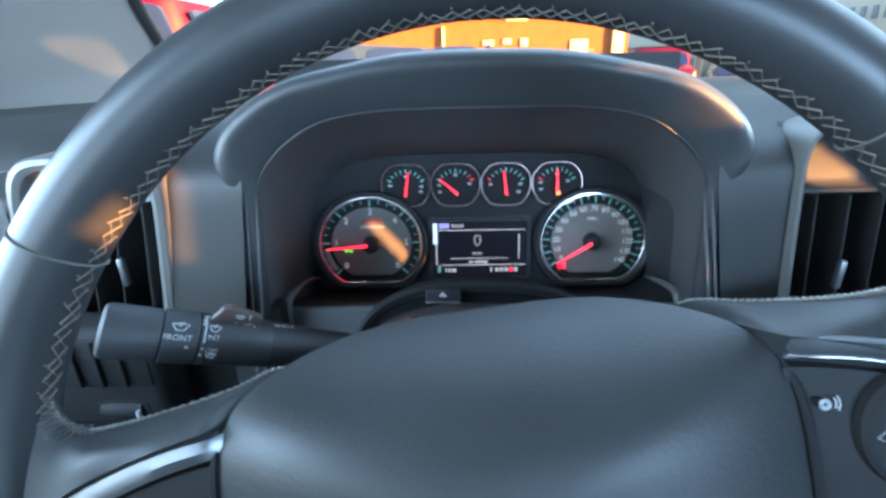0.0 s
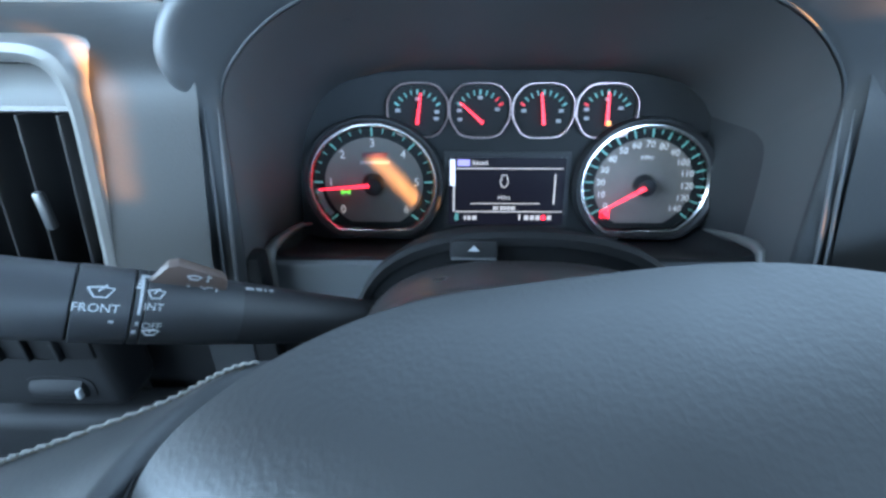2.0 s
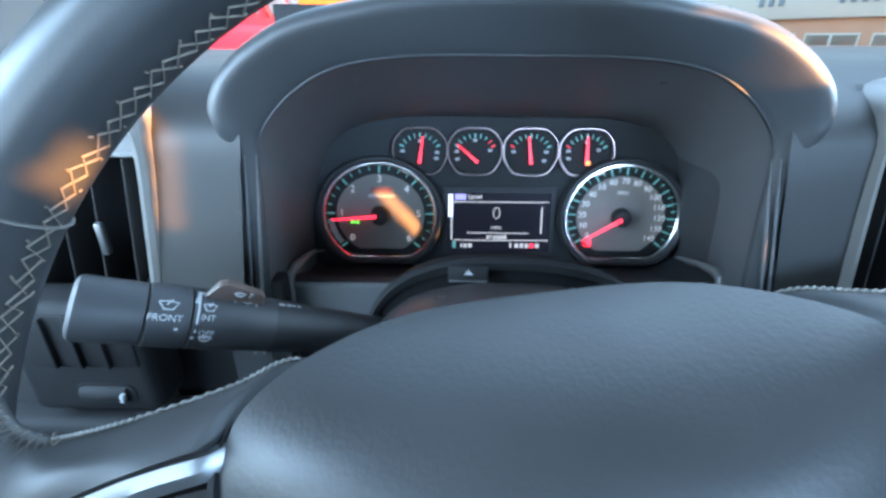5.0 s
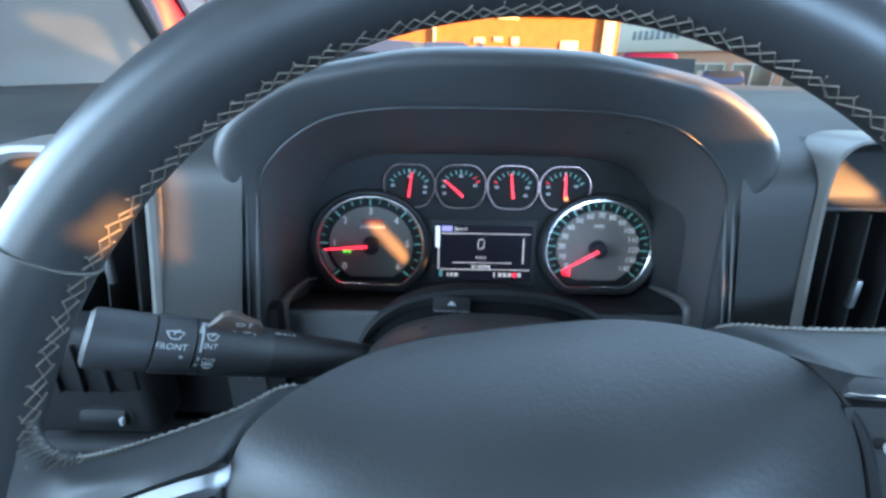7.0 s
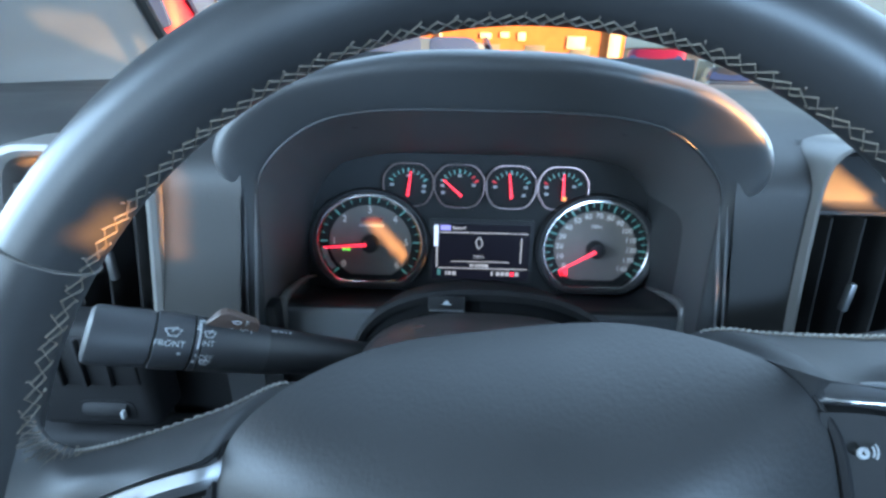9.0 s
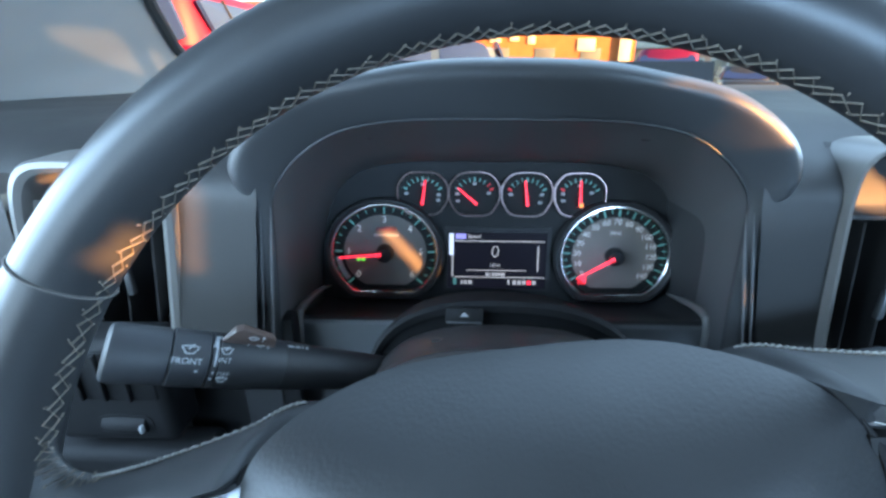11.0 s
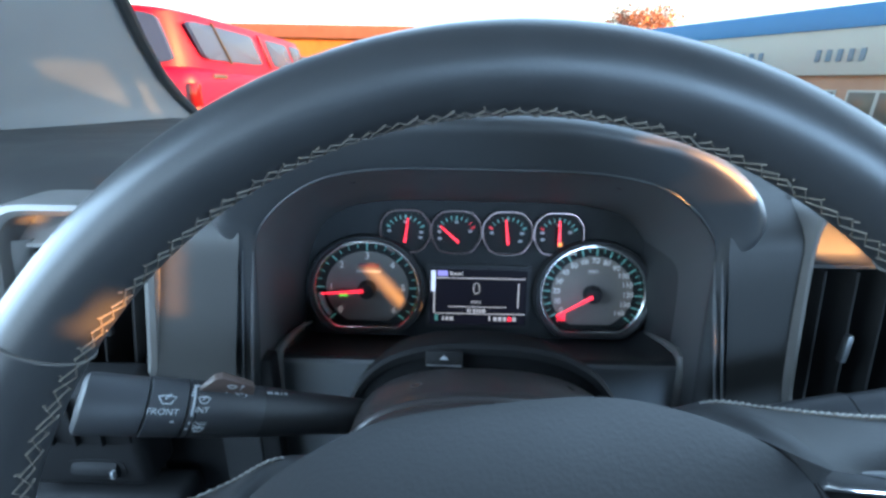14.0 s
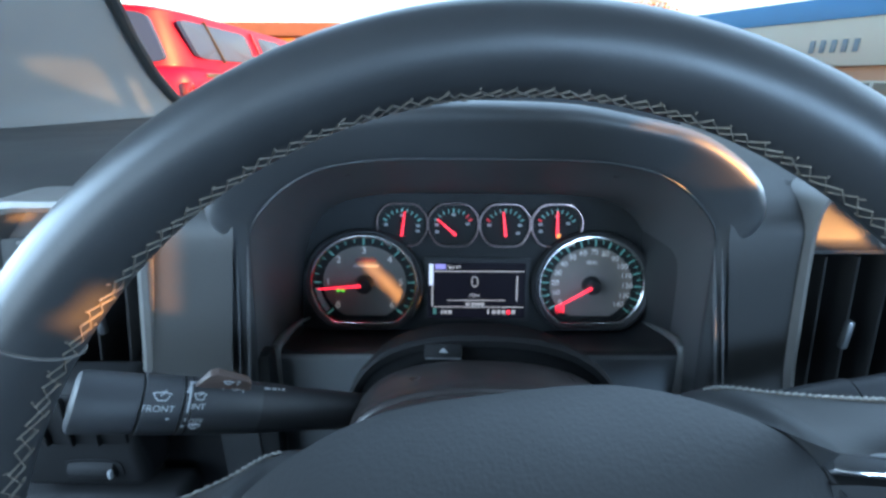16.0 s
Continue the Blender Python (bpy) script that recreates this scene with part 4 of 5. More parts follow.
bm = bmesh.new()
PROFILE = ((0.089, 0.050, 0.014), (0.090, 0.066, 0.026), (0.093, 0.0745, 0.0335), (0.098, 0.0790, 0.0375), (0.105, 0.0805, 0.0388), (0.1080, 0.0795, 0.0376), (0.1088, 0.0805, 0.0390), (0.1100, 0.0818, 0.0404), (0.1115, 0.0822, 0.0408), (0.1130, 0.0818, 0.0404), (0.120, 0.083, 0.0418), (0.135, 0.084, 0.0438), (0.150, 0.085, 0.0450), (0.159, 0.0845, 0.0450), (0.163, 0.082, 0.042))
sheet(bm, [column_ring(*q) for q in PROFILE], close_v=True, cap=True)
part("shroud", bm, M_GLOSS, column, "smooth dark upper shroud")
bm = bmesh.new()
sheet(bm, [column_ring(0.155, 0.078, 0.038), column_ring(0.172, 0.080, 0.040), column_ring(0.174, 0.090, 0.052)], close_v=True)
part("gap", bm, M_RECESS_SHADE, column, "recess behind the shroud, blackened as shade")
bm = bmesh.new()
sheet(bm, [column_ring(0.172, 0.089, 0.051), column_ring(0.170, 0.092, 0.056), column_ring(0.172, 0.094, 0.059), column_ring(0.178, 0.095, 0.060), column_ring(0.24, 0.094, 0.058)], close_v=True)
part("collar", bm, M_KNEE, column, "black rubber collar")
bm = bmesh.new()
box(bm, (-0.0125, -0.005, -0.002), (0.0125, 0.005, 0.002), 0.0015, Matrix.Translation(WC + W_N * 0.166 + W_V0 * 0.0495 - W_X0 * 0.028) @ Matrix((( W_X0.x, W_V0.x, -W_N.x, 0), (W_X0.y, W_V0.y, -W_N.y, 0), (W_X0.z, W_V0.z, -W_N.z, 0), (0, 0, 0, 1))))
part("tilt_tab", bm, M_KNEE, column)
bm = bmesh.new()
tube(bm, [WC + W_N * 0.1635 + W_V0 * 0.0448 + W_X0 * (u - 0.028) for u in (-0.0118, -0.006, 0.0, 0.006, 0.0118)], [0.0008, 0.0006, 0.0005, 0.0006, 0.0008], 6)
part("tab_edge", bm, M_SILVER, column, "bright lower edge of the tab")
bm = bmesh.new()
prism(bm, [(-0.003, -0.001), (0.003, -0.001), (0.0, 0.002)], lambda u, v, d: WC + W_N * (0.1628 - d) + W_V0 * (0.050 + v) + W_X0 * (u - 0.028), 0.0005)
part("tab_mark", bm, M_PRINT, column, smooth=False)

# ---------------------------------------------------------------- gear lever, pulled down behind the wheel
lever = thing("gear_lever", "dark plastic column gear lever with plus and minus buttons, pulled down", "gear lever")
LEVER = [(0.066, 0.028, 0.150, 0.007, 0.007), (0.085, 0.048, 0.150, 0.0075, 0.007), (0.105, 0.066, 0.148, 0.009, 0.0075), (0.135, 0.086, 0.138, 0.0135, 0.009), (0.160, 0.106, 0.128, 0.0175, 0.010), (0.172, 0.1165, 0.124, 0.018, 0.0105)]
TIP = [(0.173, 0.1173, 0.1237, 0.017, 0.0098), (0.190, 0.132, 0.1185, 0.0175, 0.0105), (0.204, 0.144, 0.1145, 0.0155, 0.010), (0.211, 0.150, 0.1128, 0.010, 0.007), (0.213, 0.1517, 0.1123, 0.003, 0.002)]
LEVER_DOWN = radians(-26)


def column_at(u, v, w):
    c, q = math.cos(LEVER_DOWN), math.sin(LEVER_DOWN)
    return WC + W_X0 * (u * c - v * q) + W_V0 * (u * q + v * c) + W_N * w


def lever_skin(stations):
    rows = []
    for u, v, w, a, b in stations:
        rows.append([column_at(u - 0.62 * a * math.cos(t), v + 0.78 * a * math.cos(t), w + b * math.sin(t)) for t in (2 * math.pi * j / 20 for j in range(20))])
    bm = bmesh.new()
    sheet(bm, rows, close_v=True, cap=True)
    return bm


part("arm", lever_skin(LEVER), M_STALK, lever)
part("tip", lever_skin(TIP), M_STALK, lever)
bm = bmesh.new()
BUTTON = [(-0.011, -0.009), (0.009, -0.0105), (0.0115, 0.009), (-0.009, 0.0105)]


def on_button(p, q, d):
    return column_at(0.156 + 0.78 * p - 0.62 * q, 0.103 + 0.62 * p + 0.78 * q, 0.1185 - 0.3 * p - d)


prism(bm, BUTTON, on_button, 0.0016)
plate_ob = part("button_plate", bm, M_SWITCH, lever, "dark plate with plus and minus", smooth=False)
for name, bars in (("plus_sign", ((-0.0065, -0.002, -0.0025, -0.0008), (-0.0051, -0.0034, -0.0039, 0.0006))), ("minus_sign", ((0.0040, -0.0024, 0.0075, -0.0012),)), ("mark_line", ((0.0008, -0.0034, 0.0014, 0.0006),))):
    bm = bmesh.new()
    for k, (p0, q0, p1, q1) in enumerate(bars):
        prism(bm, [(p0, q0), (p1, q0), (p1, q1), (p0, q1)], lambda p, q, d: on_button(p, q, 0.0016 + d), 0.0003 + 0.0001 * k)
    part(name, bm, M_PRINT, plate_ob, smooth=False)

# ---------------------------------------------------------------- indicator stalk
stalk = thing("turn_signal_lever", "black indicator and wiper stalk with white symbols", "turn signal lever")
S0, S1 = Vector((-0.098, -0.152, 1.331)), Vector((-0.2215, -0.222, 1.394))
SD = (S1 - S0).normalized()
SUP = (Vector((0, -0.25, 1)) - SD * SD.dot(Vector((0, -0.25, 1)))).normalized()
SSIDE = SD.cross(SUP)


def stalk_at(a, ang, r):
    return S0 + SD * a * 0.97 + (SUP * math.cos(ang) + SSIDE * math.sin(ang)) * r


def stalk_tube(name, prof, mat, label=""):
    bm = bmesh.new()
    sheet(bm, [[stalk_at(a, 2 * math.pi * j / 32, r) for j in range(32)] for a, r in prof], close_v=True, cap=True)
    return part(name, bm, mat, stalk, label)


stalk_tube("boot", [(-0.03, 0.0105), (0.0, 0.011), (0.035, 0.0122), (0.055, 0.0134), (0.064, 0.0138)], M_RUBBER)
stalk_tube("body", [(0.058, 0.0115), (0.0645, 0.0138), (0.080, 0.0143), (0.0998, 0.0146)], M_STALK)
stalk_tube("wiper_ring", [(0.1001, 0.0140), (0.1005, 0.0145), (0.1033, 0.0147), (0.1037, 0.0140)], M_STALK)
stalk_tube("front_ring", [(0.1041, 0.0138), (0.1046, 0.0146), (0.1215, 0.0147), (0.122, 0.0139)], M_STALK)
stalk_tube("knob", [(0.1225, 0.0134), (0.123, 0.0142), (0.1465, 0.0145), (0.1485, 0.0140), (0.1497, 0.0126), (0.1503, 0.0104), (0.1505, 0.004)], M_STALK, "smooth black end knob")
bm = bmesh.new()
q = [(0.071, 0.011), (0.0722, 0.0188), (0.0745, 0.0210), (0.0915, 0.0252), (0.0950, 0.0236), (0.1010, 0.012)]
a = [bm.verts.new(stalk_at(x, radians(6), r)) for x, r in q]
b = [bm.verts.new(stalk_at(x, radians(-6), r)) for x, r in q]
bm.faces.new(a), bm.faces.new(b[::-1])
for i in range(6):
    bm.faces.new((a[i], b[i], b[(i + 1) % 6], a[(i + 1) % 6]))
bmesh.ops.bevel(bm, geom=list(bm.edges), offset=0.0006, segments=2, affect="EDGES", profile=0.5)
part("washer_paddle", bm, M_PADDLE, stalk, "small brown-black washer paddle")


def stalk_print(s, size, a, ang, r=0.0149, turn=0.0):
    o = stalk_at(a, ang, r)
    n = (SUP * math.cos(ang) + SSIDE * math.sin(ang))
    x = -SD
    y = n.cross(x)
    m = Matrix(((x.x, y.x, n.x, o.x), (x.y, y.y, n.y, o.y), (x.z, y.z, n.z, o.z), (0, 0, 0, 1))) @ Matrix.Rotation(turn, 4, "Z")
    return lettering("print", s, size, M_PRINT, stalk, m)


def stalk_bar(name, a0, a1, g0, g1, r=0.0149):
    """A printed patch on the stalk, between two lengths and two angles."""
    bm = bmesh.new()
    k = 6
    sheet(bm, [[stalk_at(a0 + (a1 - a0) * i / 2, radians(g0 + (g1 - g0) * j / k), r) for j in range(k + 1)] for i in range(3)])
    return part(name, bm, M_PRINT, stalk)


stalk_print("FRONT", 0.0043, 0.1150, radians(-52), 0.0149)
stalk_print("INT", 0.0040, 0.0972, radians(-46), 0.0149)
stalk_print("OFF", 0.0038, 0.0968, radians(-74), 0.0149)
stalk_bar("scale_mark", 0.1012, 0.1022, 2, -58)
for k in range(4):
    stalk_bar("scale_mark", 0.1022, 0.1022 + 0.0004 * (k + 1), 2 - 6 * k, -2 - 6 * k)
stalk_bar("scale_mark", 0.0975, 0.1025, 8, 1)
stalk_bar("scale_mark", 0.1013, 0.1022, -68, -74)
stalk_bar("scale_mark", 0.1015, 0.1030, -82, -88)
stalk_bar("arrow_mark", 0.1090, 0.1106, -68, -72)


def arc_symbol(a, ang, w, h, r):
    """A wiped-screen symbol: an arched outline with a small jet."""
    bm = bmesh.new()
    out = [(-0.5, 0.4), (0.0, 0.55), (0.5, 0.4), (0.22, -0.45), (-0.22, -0.45), (-0.5, 0.4)]
    tube(bm, [stalk_at(a - p * w, ang - q * h / r * -1, r) for p, q in out], 0.00035, 5)
    tube(bm, [stalk_at(a - p * w, ang + q * h / r, r) for p, q in ((-0.1, 0.1), (0.2, 0.75))], 0.00035, 5)
    return part("symbol", bm, M_PRINT, stalk)


arc_symbol(0.1143, radians(-30), 0.0082, 0.0040, 0.0149)
arc_symbol(0.0970, radians(-27), 0.0060, 0.0034, 0.0149)
arc_symbol(0.0968, radians(-86), 0.0055, 0.0026, 0.0149)
for a, g in ((0.0857, -1), (0.0797, -4)):
    bm = bmesh.new()
    tube(bm, [stalk_at(a - p * 0.0050, radians(g) + q * 0.0034 / 0.0147, 0.0147) for p, q in ((-0.5, 0), (0, 0.5), (0, 0.22), (0.5, 0.22), (0.5, -0.22), (0, -0.22), (0, -0.5), (-0.5, 0))], 0.0003, 5)
    part("symbol", bm, M_PRINT, stalk)
stalk_bar("scale_mark", 0.0752, 0.0759, -2, -14, 0.0146)
for a0, a1 in ((0.0600, 0.0635), (0.0565, 0.0590), (0.0545, 0.0555), (0.0515, 0.0532)):
    stalk_bar("scale_mark", a0, a1, 6, -1, 0.0141)
bm = bmesh.new()
pm = lambda p, q: stalk_at(0.0830 - p * 0.005, radians(-8), 0.0200 + q * 0.0024)
tube(bm, [pm(*c) for c in ((-0.9, 0.3), (-0.4, 0.6), (0.1, 0.3), (-0.15, -0.4), (-0.65, -0.4), (-0.9, 0.3))], 0.00035, 5)
tube(bm, [pm(*c) for c in ((0.6, -0.6), (0.6, 0.8), (0.4, 0.4), (0.6, 0.8), (0.8, 0.4))], 0.00035, 5)
part("symbol", bm, M_PRINT, stalk)

# ---------------------------------------------------------------- lamp switch panel, lower left
switch = thing("lamp_switch_panel", "black lower dash panel with ribbed slots and thumbwheel", "switch panel")
bm = bmesh.new()
box(bm, (-0.332, -0.150, 1.262), (-0.243, -0.115, 1.347), 0.009, seg=4)
part("switch_plate", bm, M_KNEE, switch)
bm = bmesh.new()
box(bm, (-0.40, -0.154, 1.20), (-0.222, -0.12, 1.256), 0.008, seg=3)
part("lower_plate", bm, M_KNEE, switch)
bm = bmesh.new()
box(bm, (-0.318, -0.1512, 1.302), (-0.249, -0.145, 1.341), 0.002)
part("slot_plate", bm, M_KNEE, switch, "dark recess with upright ribs")
for x in (-0.2995, -0.2835, -0.2665):
    bm = bmesh.new()
    box(bm, (x - 0.0012, -0.1545, 1.303), (x + 0.0012, -0.145, 1.340), 0.0008)
    part("rib", bm, M_KNEE, switch)
bm = bmesh.new()
prism(bm, [(-0.2772 + 0.0200 * spow(math.cos(2 * math.pi * i / 28), 0.6), 1.2805 + 0.0088 * spow(math.sin(2 * math.pi * i / 28), 0.6)) for i in range(28)], lambda u, v, d: (u, -0.1478 - d, v), 0.0030)
part("wheel_slot", bm, M_KNEE, switch)
bm = bmesh.new()
lathe(bm, [(-0.0165, 0.004), (-0.015, 0.0068), (-0.008, 0.0078), (0.008, 0.0078), (0.015, 0.0068), (0.0165, 0.004)], (-0.2775, -0.1475, 1.2802), (1, 0, 0), 28)
part("thumbwheel", bm, M_KNEE, switch, "ribbed dimmer wheel")
bm = bmesh.new()
box(bm, (-0.2645, -0.1565, 1.2775), (-0.2622, -0.150, 1.2835), 0.0008)
part("wheel_mark", bm, M_PRINT, switch)

# ---------------------------------------------------------------- cab shell
CAB_X0, CAB_X1 = -0.56, 1.30


def shell(name, lo, hi, mat, label, category):
    bm = bmesh.new()
    box(bm, lo, hi, 0.01)
    return tagged(part(name, bm, mat), label, category, kind="structure")


# screen pillar: from the dash corner up and back
bm = bmesh.new()
PILLAR = [(1.460, 0.412, -0.450), (1.4786, 0.388, -0.4615), (1.5061, 0.3495, -0.465), (1.5374, 0.3058, -0.462), (1.582, 0.2435, -0.4455), (1.6201, 0.1903, -0.427), (1.70, 0.079, -0.398), (1.86, -0.145, -0.345)]


def pillar_line(s):
    """Along the edge of the trim by the glass, s from 0 at the dash to 1 at the roof."""
    k = min(int(s * 7), 6)
    (z0, y0, x0), (z1, y1, x1) = PILLAR[k], PILLAR[k + 1]
    t = s * 7 - k
    return Vector((x0 + (x1 - x0) * t, y0 + (y1 - y0) * t, z0 + (z1 - z0) * t))


rows = []
for i in range(29):
    s = i / 28
    p = pillar_line(s)
    flare = 0.10 * (1 - s) ** 4
    rows.append([p + Vector((0.0, 0.03, 0.004)), p + Vector((0.0, 0.004, 0)), p + Vector((-0.004, -0.012, -0.003)), p + Vector((-0.02, -0.055 - flare * 0.4, -0.012)), p + Vector((-0.045, -0.13 - flare, -0.03)), p + Vector((-0.075, -0.22 - flare, -0.045)), p + Vector((-0.12, -0.30, -0.055)), p + Vector((-0.20, -0.30, -0.06)), p + Vector((-0.20, 0.02, 0.0))])
sheet(bm, rows, close_v=True, cap=True)
pillar = tagged(part("pillar_left", bm, M_PILLAR), "pale grey windscreen pillar trim", "pillar", kind="structure")
bm = bmesh.new()
tube(bm, [pillar_line(i / 28) + Vector((0.005, 0.012, 0.002)) for i in range(29)], 0.0075, 8)
tagged(part("screen_seal", bm, M_SEAL, pillar))

shell("roof", (CAB_X0 - 0.05, -1.75, 1.86), (CAB_X1 + 0.05, -0.10, 1.90), M_LINER, "cloth headliner of the cab roof", "ceiling")
shell("door_left", (CAB_X0 - 0.08, -1.75, 0.5), (CAB_X0, 0.6, 1.36), M_DASH, "dark plastic driver's door lining", "door")
shell("door_right", (CAB_X1, -1.75, 0.5), (CAB_X1 + 0.08, 0.6, 1.42), M_DASH, "dark plastic passenger door lining", "door")


def inside(p, q, poly):
    hit = False
    for (a, b), (c, d) in zip(poly, poly[1:] + poly[:1]):
        if (b > q) != (d > q) and p < (c - a) * (q - b) / (d - b) + a:
            hit = not hit
    return hit


# holes in an unseen sheet, cut to cast sun patches as viewed: (y, z)
SUN_HOLES = [
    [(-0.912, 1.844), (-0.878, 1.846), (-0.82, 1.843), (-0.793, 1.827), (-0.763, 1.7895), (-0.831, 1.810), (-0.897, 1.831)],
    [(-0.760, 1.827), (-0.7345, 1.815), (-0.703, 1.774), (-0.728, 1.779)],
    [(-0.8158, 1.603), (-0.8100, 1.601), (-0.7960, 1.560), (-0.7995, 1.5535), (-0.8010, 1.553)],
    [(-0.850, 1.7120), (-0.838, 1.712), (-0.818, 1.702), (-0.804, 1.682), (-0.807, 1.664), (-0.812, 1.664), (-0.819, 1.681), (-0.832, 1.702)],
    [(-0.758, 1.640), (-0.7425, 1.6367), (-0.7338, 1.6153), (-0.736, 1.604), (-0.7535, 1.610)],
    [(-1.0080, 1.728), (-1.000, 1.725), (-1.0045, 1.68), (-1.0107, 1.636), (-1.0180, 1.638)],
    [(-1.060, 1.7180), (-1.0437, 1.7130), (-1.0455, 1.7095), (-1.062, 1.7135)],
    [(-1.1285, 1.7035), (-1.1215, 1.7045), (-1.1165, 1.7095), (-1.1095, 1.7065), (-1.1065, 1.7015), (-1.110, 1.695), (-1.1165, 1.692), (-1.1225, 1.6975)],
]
# Unseen panels added to block the sun on either side of the holes
shell("sun_blocker_front", (CAB_X1, -0.66, 1.42), (CAB_X1 + 0.04, -0.36, 1.86), M_DASH, "unseen dark panel added to block the sun on the passenger side", "pillar")
shell("sun_blocker_rear", (CAB_X1, -1.75, 1.42), (CAB_X1 + 0.04, -1.162, 1.86), M_DASH, "unseen dark panel added to block the sun behind the holed sheet", "door")
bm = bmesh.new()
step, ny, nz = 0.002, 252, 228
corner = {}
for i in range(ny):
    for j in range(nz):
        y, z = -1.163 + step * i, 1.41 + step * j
        if not any(inside(y + step / 2, z + step / 2, g) for g in SUN_HOLES):
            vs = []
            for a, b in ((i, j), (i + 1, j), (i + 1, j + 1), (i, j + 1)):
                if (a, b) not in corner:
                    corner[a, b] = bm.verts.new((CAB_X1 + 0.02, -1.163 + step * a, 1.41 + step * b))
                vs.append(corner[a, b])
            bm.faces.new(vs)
tagged(part("sun_hole_sheet", bm, M_DASH, smooth=False), "unseen dark sheet with holes cut to cast the sun patches", "door", kind="structure")
# Unseen pane added to weaken the sun that reaches the pillar
tint = bpy.data.materials.new("pane with stand-in tint")
tint.use_nodes = True
tn = tint.node_tree
tn.nodes.clear()
tr, to = tn.nodes.new("ShaderNodeBsdfTransparent"), tn.nodes.new("ShaderNodeOutputMaterial")
tr.inputs["Color"].default_value = (0.34, 0.38, 0.42, 1)
tn.links.new(tr.outputs[0], to.inputs[0])
bm = bmesh.new()
box(bm, (CAB_X1 + 0.046, -0.95, 1.755), (CAB_X1 + 0.050, -0.68, 1.86))
tagged(part("sun_dimmer_pane", bm, tint), "unseen dark pane added to dim the sun patches on the pillar", "window", kind="structure")
def seat_rows(x0, levels, n, p, q):
    return [[(x0 + h * spow(math.cos(2 * math.pi * i / n), p), y + d * spow(math.sin(2 * math.pi * i / n), q), z) for i in range(n)] for z, y, h, d in levels]


# Unseen seat shapes, added to keep rear lamp light off the lower dash
def cab_seat(name, label, x0, w, headrest):
    seat = thing(name, label, "seat", "front seats")
    bm = bmesh.new()
    sheet(bm, seat_rows(x0, ((0.62, -0.72, w * 0.9, 0.06), (0.90, -0.74, w * 0.95, 0.065), (1.20, -0.79, w, 0.06), (1.40, -0.82, w, 0.05), (1.50, -0.83, w * 0.9, 0.035), (1.53, -0.835, w * 0.6, 0.012)), 28, 0.5, 0.6), close_v=True, cap=True)
    part("backrest", bm, M_SEAT, seat)
    if headrest:
        bm = bmesh.new()
        sheet(bm, seat_rows(x0, ((1.56, -0.85, 0.09, 0.03), (1.575, -0.85, 0.125, 0.045), (1.62, -0.85, 0.135, 0.05), (1.68, -0.85, 0.12, 0.045), (1.70, -0.85, 0.07, 0.025)), 24, 0.6, 0.7), close_v=True, cap=True)
        part("headrest", bm, M_SEAT, seat)
        for x in (x0 - 0.06, x0 + 0.06):
            bm = bmesh.new()
            tube(bm, [(x, -0.845, 1.48), (x, -0.85, 1.60)], 0.006, 10)
            part("headrest_post", bm, M_SILVER, seat)
    bm = bmesh.new()
    box(bm, (x0 - w * 0.9, -0.75, 0.50), (x0 + w * 0.9, -0.22, 0.74), 0.06, seg=3)
    part("cushion", bm, M_SEAT, seat)
    return seat


cab_seat("driver_seat_blocker", "unseen dark seat shape added to block light from the rear", -0.08, 0.29, True)
# Left without a headrest so that the sun's rays pass over it
cab_seat("passenger_seat_blocker", "unseen low-backed seat shape added to block light from the rear", 0.78, 0.32, False)
shell("cab_rear", (CAB_X0, -1.78, 0.5), (CAB_X1 + 0.08, -1.72, 1.86), M_DASH, "dark rear wall of the cab", "wall")
shell("floor", (CAB_X0, -1.75, 0.45), (CAB_X1, 0.6, 0.5), M_SEAT, "dark carpet floor of the cab", "floor")
shell("firewall", (CAB_X0, 0.62, 0.45), (CAB_X1, 0.66, 1.43), M_BLACK, "black bulkhead below the windscreen", "wall")

# ---------------------------------------------------------------- outdoors
bm = bmesh.new()
rows = []
for i in range(41):
    y = -60 + 4.5 * i
    rows.append([(x, y, 0.0) for x in range(-120, 121, 12)])
sheet(bm, rows)
tagged(part("ground", bm, M_ASPHALT), "grey asphalt of the car dealer's lot", "ground", kind="structure")


